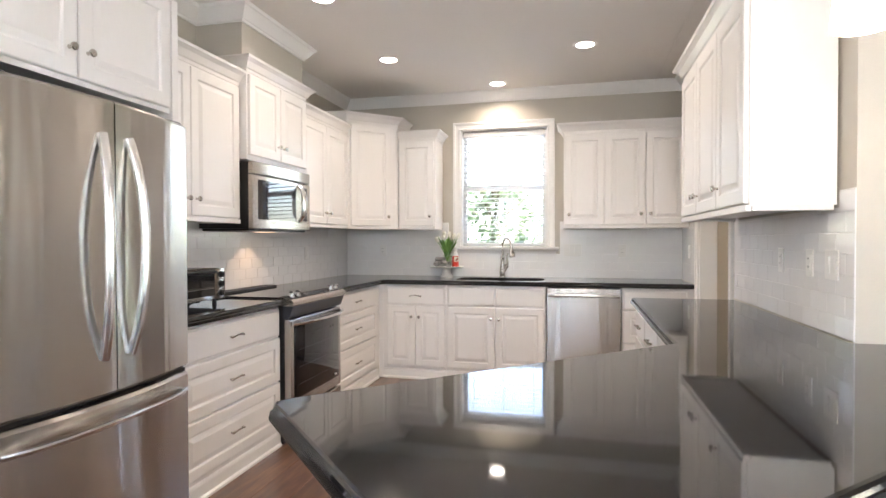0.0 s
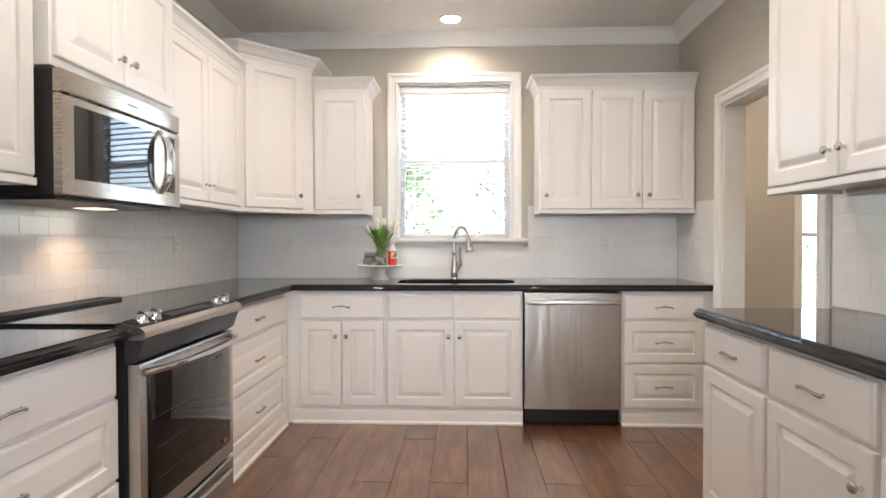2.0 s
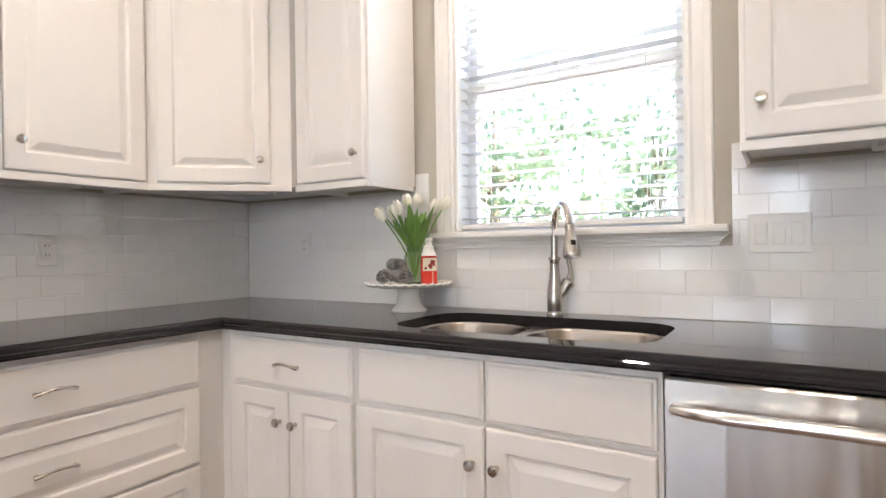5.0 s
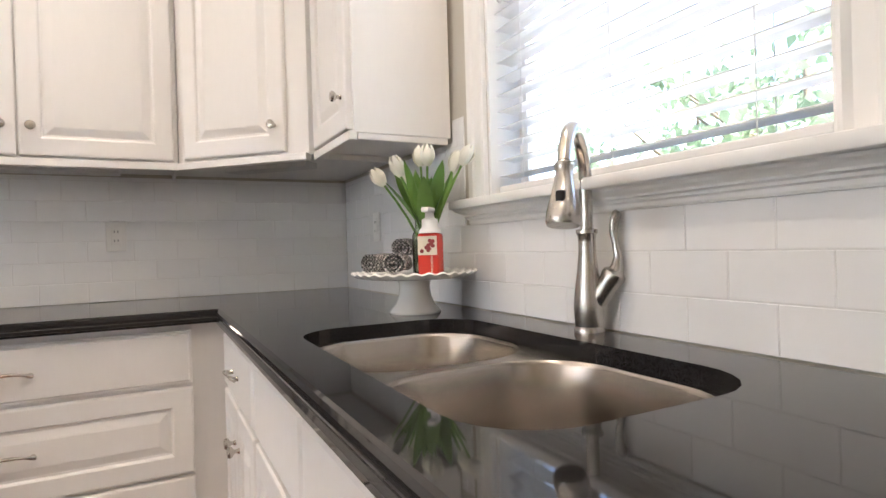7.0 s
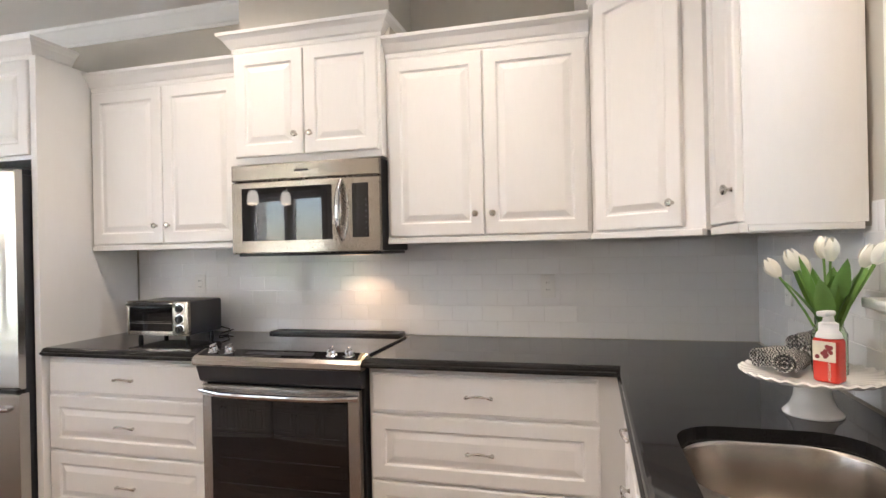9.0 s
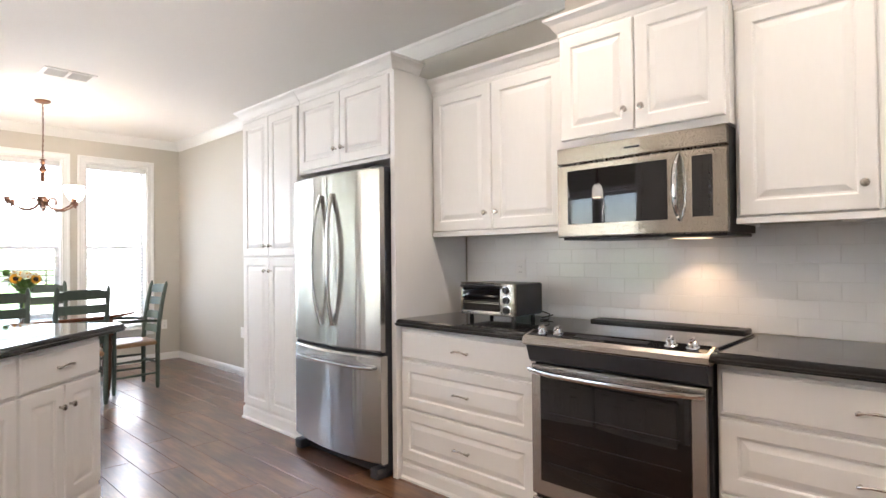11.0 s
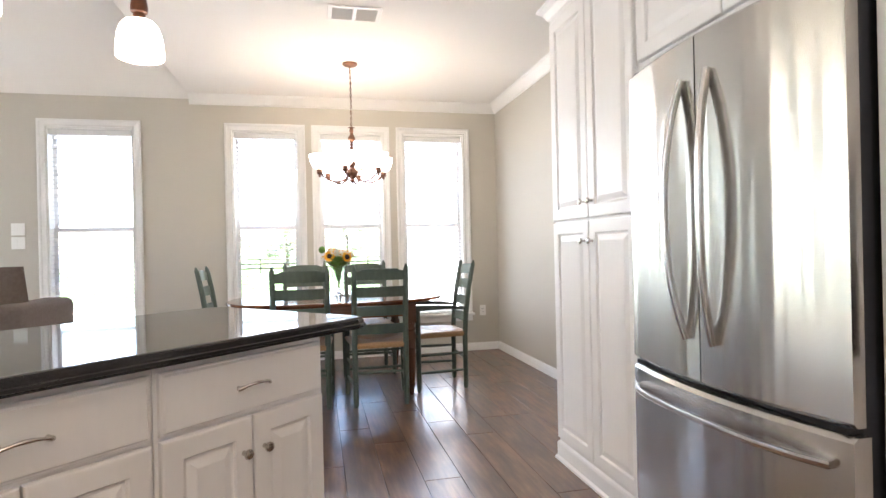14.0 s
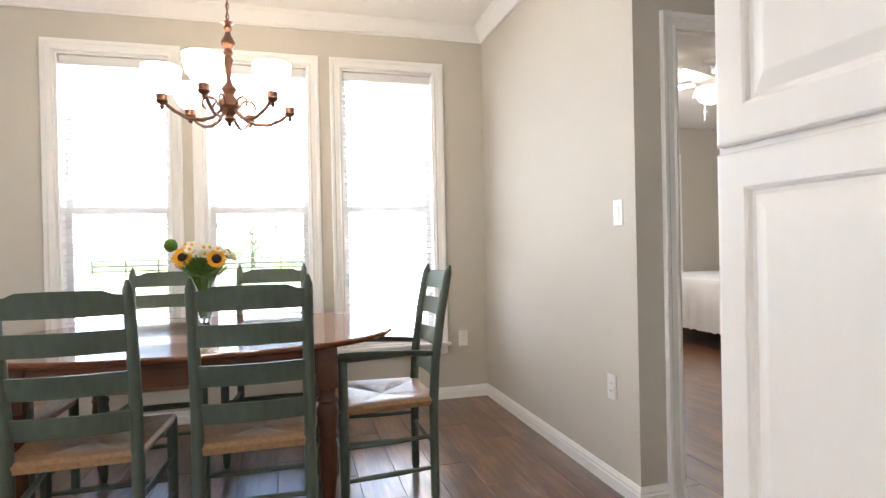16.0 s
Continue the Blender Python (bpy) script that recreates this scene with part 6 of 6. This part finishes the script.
def bouquet():
    root = thing("flower_vase", pose(1.695, -7.235, 0.7602), "cut-glass vase with sunflowers and white daisies on the table", "flower vase")
    bm = bmesh.new()
    lathe(bm, [(0, 0.001), (0.048, 0.0), (0.05, 0.006), (0.03, 0.018), (0.02, 0.035), (0.026, 0.05), (0.045, 0.10), (0.056, 0.17), (0.066, 0.255), (0.063, 0.255), (0.052, 0.17), (0.041, 0.10), (0.022, 0.056), (0, 0.052)], 12)
    part("vase", bm, M_VASE, root, "faceted clear glass vase", smooth=False).visible_shadow = False
    rnd = random.Random(9)
    bs = bmesh.new()
    for k in range(52):
        a = rnd.uniform(0, 6.28)
        r = rnd.uniform(0.03, 0.12)
        tube(bs, [(0.01 * math.cos(a + 3), 0.01 * math.sin(a + 3), 0.07), (0.3 * r * math.cos(a), 0.3 * r * math.sin(a), 0.22), (r * math.cos(a), r * math.sin(a), rnd.uniform(0.30, 0.36))], 0.003, 6)
        leaf(bs, (0.3 * r * math.cos(a), 0.3 * r * math.sin(a), 0.24 + rnd.uniform(0, 0.08)), 0.08, rnd.uniform(0.03, 0.10), 0.046, a)
    part("stems", bs, M_LEAFT, root, "green stems and leaves")

    def flower(at, facing, r, petals, mp_, mc, rc):
        q = Vector(facing).normalized().to_track_quat("Z", "Y").to_matrix().to_4x4()
        bm = bmesh.new()
        for layer in range(2):
            for k in range(petals):
                a = 2 * math.pi * (k + 0.5 * layer) / petals
                d, s = Vector((math.cos(a), math.sin(a), 0)), Vector((-math.sin(a), math.cos(a), 0))
                w = 0.9 * math.pi * r / petals
                pts = [d * rc * 0.8, d * r * 0.6 + s * w + Vector((0, 0, 0.004)), d * r * (1 - 0.08 * layer) + Vector((0, 0, -0.004 + 0.008 * layer)), d * r * 0.6 - s * w + Vector((0, 0, 0.004))]
                bm.faces.new([bm.verts.new(Vector(at) + q @ p) for p in pts])
        f = part("petals", bm, mp_, root, smooth=False)
        bm = bmesh.new()
        lathe(bm, [(rc, 0.0), (rc, 0.005), (rc * 0.7, 0.011), (0, 0.012)], 14)
        part("centre", bm, mc, f, m=Matrix.Translation(at) @ q)

    flower((0.075, 0.085, 0.345), (0.25, 1, 0.35), 0.052, 16, M_SUNP, M_SUNC, 0.021)
    flower((-0.07, 0.10, 0.335), (-0.35, 1, 0.25), 0.048, 16, M_SUNP, M_SUNC, 0.022)
    for k in range(42):
        a = rnd.uniform(0, 6.28)
        r = rnd.uniform(0.01, 0.14)
        flower((r * math.cos(a), r * math.sin(a) * 0.8, rnd.uniform(0.35, 0.41) - 0.35 * max(0, r - 0.08)), (math.cos(a) * 0.5, math.sin(a) * 0.5 + 0.4, 1), 0.028, 11, M_WHITEF, M_SUNP, 0.007)
    for at, r in (((0.135, 0.02, 0.40), 0.03), ((-0.10, -0.05, 0.36), 0.022)):
        bm = bmesh.new()
        bmesh.ops.create_icosphere(bm, subdivisions=3, radius=r)
        for v_ in bm.verts:
            v_.co *= 1 + 0.14 * noise.noise(v_.co * 160)
            v_.co += Vector(at)
        part("green_bloom", bm, M_BALL, root, "round green bloom")


bouquet()

# ---- living room and bedroom glimpses ----
root = thing("sofa", pose(3.86, -7.62, 0), "grey-brown suede sofa with a loose back cushion", "sofa")
part("base", B(((0.0, 0.05, 0.06), (1.9, 0.85, 0.42)), bevel=0.04, seg=3), M_SOFA, root)
part("arm", B(((0.0, 0.0, 0.06), (0.26, 0.9, 0.82)), bevel=0.06, seg=3), M_SOFA, root)
part("back", B(((0.2, 0.62, 0.3), (1.9, 0.9, 0.80)), bevel=0.08, seg=3), M_SOFA, root)
bm = bmesh.new()
bmesh.ops.create_grid(bm, x_segments=14, y_segments=14, size=1)
up = list(bm.verts)
for v_ in up:
    x, y = v_.co.x, v_.co.y
    puff = max(0, (1 - x ** 4) * (1 - y ** 4)) ** 0.5
    v_.co = Vector((x * 0.34, y * 0.26, 0.09 * puff + 0.006 * noise.noise(v_.co * 4)))
ret = bmesh.ops.duplicate(bm, geom=bm.faces[:] + bm.verts[:] + bm.edges[:])
for v_ in [g for g in ret["geom"] if isinstance(g, bmesh.types.BMVert)]:
    v_.co.z *= -1
bmesh.ops.remove_doubles(bm, verts=bm.verts, dist=0.002)
part("cushion", bm, M_SOFA, root, "loose suede back cushion", m=pose(0.46, 0.55, 0.84, 72, 0, 6))
for fx in (0.08, 1.82):
    for fy in (0.1, 0.8):
        part("foot", B(((fx - 0.03, fy - 0.03, 0), (fx + 0.03, fy + 0.03, 0.065))), M_TURN, root, smooth=False)

root = thing("bed", pose(-3.9, -9.9, 0), "bed with a white gathered bedspread", "bed")
part("mattress", B(((-0.95, -0.95, 0.22), (0.95, 0.95, 0.70)), bevel=0.07, seg=3), M_BEDW, root)
bm = bmesh.new()
n, rows = 160, []
for z, f in ((0.715, -0.03), (0.67, 0.0), (0.4, 0.012), (0.17, 0.02)):
    ring = []
    for k in range(n):
        s = k / n * 4
        i, t = int(s), s - int(s)
        cs = [(-0.97, -0.97), (0.97, -0.97), (0.97, 0.97), (-0.97, 0.97)]
        a, b = Vector(cs[i]), Vector(cs[(i + 1) % 4])
        p = a.lerp(b, t)
        out_ = p.normalized() * (f + (0.014 * math.sin(k * 1.9) if z < 0.6 else 0))
        ring.append(bm.verts.new((p.x + out_.x, p.y + out_.y, z + (0.008 * math.sin(k * 2.7) if z < 0.2 else 0))))
    rows.append(ring)
for p, q in zip(rows, rows[1:]):
    for k in range(n):
        bm.faces.new((p[k], p[(k + 1) % n], q[(k + 1) % n], q[k]))
bm.faces.new(rows[0])
part("bedspread", bm, M_BEDW, root, "white gathered bedspread")
for fx in (-0.85, 0.85):
    for fy in (-0.85, 0.85):
        part("leg", B(((fx - 0.03, fy - 0.03, 0), (fx + 0.03, fy + 0.03, 0.23))), M_TURN, root, smooth=False)

root = thing("ceiling_fan", pose(-2.38, -8.6, CEIL + 0.01), "white ceiling fan with a lit globe", "ceiling fan")
bm = bmesh.new()
lathe(bm, [(0.07, 0), (0.06, -0.05), (0.014, -0.06), (0.014, -0.14), (0.10, -0.16), (0.12, -0.20), (0.10, -0.25), (0.05, -0.26)], 24)
part("motor", bm, M_TRIM, root)
for k in range(5):
    part("blade", B(((0.12, -0.065, -0.215), (0.56, 0.065, -0.205)), bevel=0.004), M_TRIM, root, smooth=False, m=pose(0, 0, 0, 0, 0, 72 * k + 20) @ pose(0, 0, 0, 8, 0, 0))
bm = bmesh.new()
lathe(bm, [(0.05, -0.258), (0.10, -0.275), (0.115, -0.32), (0.09, -0.37), (0.04, -0.395), (0, -0.40)], 22)
part("globe", bm, M_SHADE, root, "lit white globe")
bm = bmesh.new()
tube(bm, [(0.06, 0, -0.26), (0.065, 0, -0.55)], 0.002, 5)
tube(bm, [(-0.05, 0.03, -0.26), (-0.055, 0.03, -0.50)], 0.002, 5)
part("pull_chain", bm, M_BRONZE, root)

# unseen fixture, made up to carry the lamp added in the utility room
root = thing("ceiling_light", pose(4.6, -0.4, CEIL), "unseen round ceiling light added to brighten the utility room", "ceiling light")
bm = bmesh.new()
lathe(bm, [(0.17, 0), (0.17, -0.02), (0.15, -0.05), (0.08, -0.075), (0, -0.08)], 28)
part("globe", bm, M_SHADE, root, "glowing white dish of the added utility room light")

# ---- outdoors ----


def tree(x, y, h, r, seed):
    rnd = random.Random(seed)
    root = thing("tree", pose(x, y, -0.45), "leafy green garden tree beyond the windows", "tree", "garden trees")
    bm = bmesh.new()
    tube(bm, [(0, 0, 0), (0.05, 0, h * 0.25), (0.1, 0.05, h * 0.5), (0.05, 0.1, h * 0.8)], [0.22, 0.16, 0.11, 0.04], 9)
    for k in range(6):
        a = rnd.uniform(0, 6.28)
        z = h * rnd.uniform(0.3, 0.6)
        tube(bm, [(0.05, 0.02, z), (0.4 * r * math.cos(a), 0.4 * r * math.sin(a), z + 0.12 * h), (0.75 * r * math.cos(a), 0.75 * r * math.sin(a), z + 0.25 * h)], [0.07, 0.05, 0.02], 6)
    part("trunk", bm, M_BARK, root)
    vs, fs = [], []
    clumps = [(rnd.gauss(0, 0.45) * r, rnd.gauss(0, 0.45) * r, h * rnd.uniform(0.25, 1.0)) for _ in range(26)]
    for cx, cy, cz in clumps:
        cr = r * rnd.uniform(0.18, 0.34)
        for _ in range(42):
            p = Vector((cx + rnd.gauss(0, 0.5) * cr, cy + rnd.gauss(0, 0.5) * cr, cz + rnd.gauss(0, 0.4) * cr))
            d1 = Vector((rnd.gauss(0, 1), rnd.gauss(0, 1), rnd.gauss(0, 1))).normalized()
            d2 = d1.orthogonal().normalized()
            L, W = rnd.uniform(0.10, 0.2), rnd.uniform(0.05, 0.10)
            i = len(vs)
            vs += [p - d1 * L, p + d2 * W, p + d1 * L, p - d2 * W]
            fs.append((i, i + 1, i + 2, i + 3))
    me = bpy.data.meshes.new("crown")
    me.from_pydata([tuple(v_) for v_ in vs], [], fs)
    me.materials.append(M_LEAF)
    ob = new("crown", me)
    ob.parent = root


for k, (x, y, h, r) in enumerate(((-0.2, 12, 5.2, 2.2), (3.6, 13, 5.0, 2.4), (-3.6, 10, 6.2, 2.6), (-7.5, 12, 6.0, 3), (8, 18, 5, 3), (4.6, -58, 4.0, 2.8), (-1.5, -64, 5, 3.2), (11, -60, 5, 3.4), (24, -9, 5, 2.6), (26, -3, 6, 3))):
    tree(x, y, h, r, 100 + k)
tagged(part("patio", B(((-14, -19, -0.46), (22, YS - 0.16, -0.30)), ((-8, 0.2, -0.46), (12, 6, -0.30)), ((7.4, YS - 0.16, -0.46), (22, 6, -0.30))), M_PATIO, smooth=False), "pale concrete patio round the house", "patio", kind="structure")
root = thing("garden_fence", pose(0, -46, -0.45), "low dark garden rail fence across the lawn", "fence")
for k in range(15):
    part("post", B(((-0.05, -0.05, 0), (0.05, 0.05, 1.15))), M_BARK, root, smooth=False, m=pose(-14 + 2 * k, 0, 0))
for z in (0.35, 0.7, 1.05):
    part("rail", B(((-14, 0.052, z - 0.05), (14, 0.09, z + 0.05))), M_BARK, root, smooth=False)
M_SIDING = mat("white_siding", (0.78, 0.77, 0.74), 0.6, vary=0.04)
tagged(part("siding", B(((-0.22, -11.3, -0.4), (-0.14, YS - 0.16, 2.95))), M_SIDING, smooth=False), "white painted outside wall of the bedroom wing", "wall", kind="structure")

# ---- tiles and planks ----
TW, TH, G = 0.1525, 0.0758, 0.0017


def tiles(name, m, length, z0, z1, holes, label):
    """Subway tiles in running bond on a grout bed; local x along the wall, room towards -y."""
    bed = bmesh.new()
    keep = []
    for k in range(int(math.ceil((z1 - z0) / (TH + G)))):
        za, zb = z0 + k * (TH + G), min(z1, z0 + k * (TH + G) + TH)
        x = -(TW + G) / 2 if k % 2 else 0.0
        while x < length:
            a, b = max(0.0, x), min(length, x + TW)
            spans = [(a, b)] if b - a > 0.006 else []
            zz = [(za, zb)]
            for hx0, hz0, hx1, hz1 in holes:
                nxt = []
                for s0, s1 in spans:
                    if hz0 < zb - 0.01 and hz1 > za + 0.01:
                        nxt += [(p, q) for p, q in ((s0, min(s1, hx0)), (max(s0, hx1), s1)) if q - p > 0.006]
                    else:
                        nxt.append((s0, s1))
                spans = nxt
            keep += [(s0, s1, za, zb) for s0, s1 in spans if zb - za > 0.01]
            x += TW + G
    xs = sorted({0, length, *[h[0] for h in holes], *[h[2] for h in holes]})
    xs = [x for x in xs if 0 <= x <= length]
    for a, b in zip(xs, xs[1:]):
        top = min([z1] + [h[1] for h in holes if h[0] <= a + 1e-6 and h[2] >= b - 1e-6])
        box(bed, (a, -0.004, z0), (b, -0.0005, top))
    root = part(name, bed, M_GROUT, smooth=False, m=m)
    tagged(root, label, "backsplash", kind="structure")
    shared = {}
    for s0, s1, za, zb in keep:
        key = (round(s1 - s0, 4), round(zb - za, 4))
        if key not in shared:
            bm = bmesh.new()
            w, h, t, e = key[0], key[1], 0.0052, 0.0010
            p = [bm.verts.new(c) for c in ((0, -0.003, 0), (w, -0.003, 0), (w, -0.003, h), (0, -0.003, h))]
            q = [bm.verts.new(c) for c in ((0, -t + e, 0), (w, -t + e, 0), (w, -t + e, h), (0, -t + e, h))]
            r_ = [bm.verts.new(c) for c in ((e, -t, e), (w - e, -t, e), (w - e, -t, h - e), (e, -t, h - e))]
            for u_, v_ in ((p, q), (q, r_)):
                for k in range(4):
                    bm.faces.new((u_[k], u_[(k + 1) % 4], v_[(k + 1) % 4], v_[k]))
            bm.faces.new(r_)
            shared[key] = mesh_of("tile", bm, M_TILE)
        o = hang("tile", shared[key], root, (0, 0, 0))
        o.matrix_basis = pose(s0, 0, za, random.uniform(-0.06, 0.06), 0, 0) 


TT = 1.46
tiles("backsplash_sink", pose(0.0058, 0, 0), XE - 0.0116, CT1 + 0.001, TT, [(0.0, 1.395, 1.045, 3), (KW[0] - 0.128, KW[1] - 0.068, KW[2] + 0.118, 3), (2.255, 1.395, 4, 3)], "white subway tile backsplash behind the sink")
tiles("backsplash_range", pose(0, -3.335, 0, 0, 0, 90), 3.335 - 0.0054, CT1 + 0.001, 1.395, [], "white subway tile backsplash behind the range")
tiles("backsplash_return", pose(XE, -0.01, 0, 0, 0, -90), 0.625, CT1 + 0.001, TT, [(0.0, 1.395, 0.33, 3)], "white subway tile on the short wall by the doorway")
tiles("backsplash_east", pose(XE, -1.752, 0, 0, 0, -90), 3.285 - 1.752, CT1 + 0.001, TT, [(0.07, 1.395, 1.412, 3)], "white subway tile backsplash above the granite counter")

PLW = 0.19
fl = tagged(part("floor", B(((-0.9, YS, -0.0048), (5.2, 0.0, -0.0035))), M_BLACK, smooth=False), "dark joints of the brown hand-scraped plank floor", "floor", kind="structure")
rnd = random.Random(11)
plank_meshes = {}
x = -0.9
while x < 5.15:
    y = YS + 0.001
    first = True
    while y < -0.02:
        L = rnd.choice((0.6, 0.9, 1.2)) if first else rnd.choice((1.2, 1.2, 0.9))
        first = False
        L = min(L, -0.001 - y)
        if L > 0.03:
            key = round(L, 3)
            if key not in plank_meshes:
                bm = bmesh.new()
                e, w = 0.0022, PLW - 0.0016
                lo = [bm.verts.new(c) for c in ((0, 0, -0.003), (w, 0, -0.003), (w, key - 0.0016, -0.003), (0, key - 0.0016, -0.003))]
                hi = [bm.verts.new(c) for c in ((e, e, 0), (w - e, e, 0), (w - e, key - 0.0016 - e, 0), (e, key - 0.0016 - e, 0))]
                for k in range(4):
                    bm.faces.new((lo[k], lo[(k + 1) % 4], hi[(k + 1) % 4], hi[k]))
                bm.faces.new(hi)
                plank_meshes[key] = mesh_of("plank", bm, M_FLOOR)
            hang("plank", plank_meshes[key], fl, (x, y, 0))
        y += L
    x += PLW
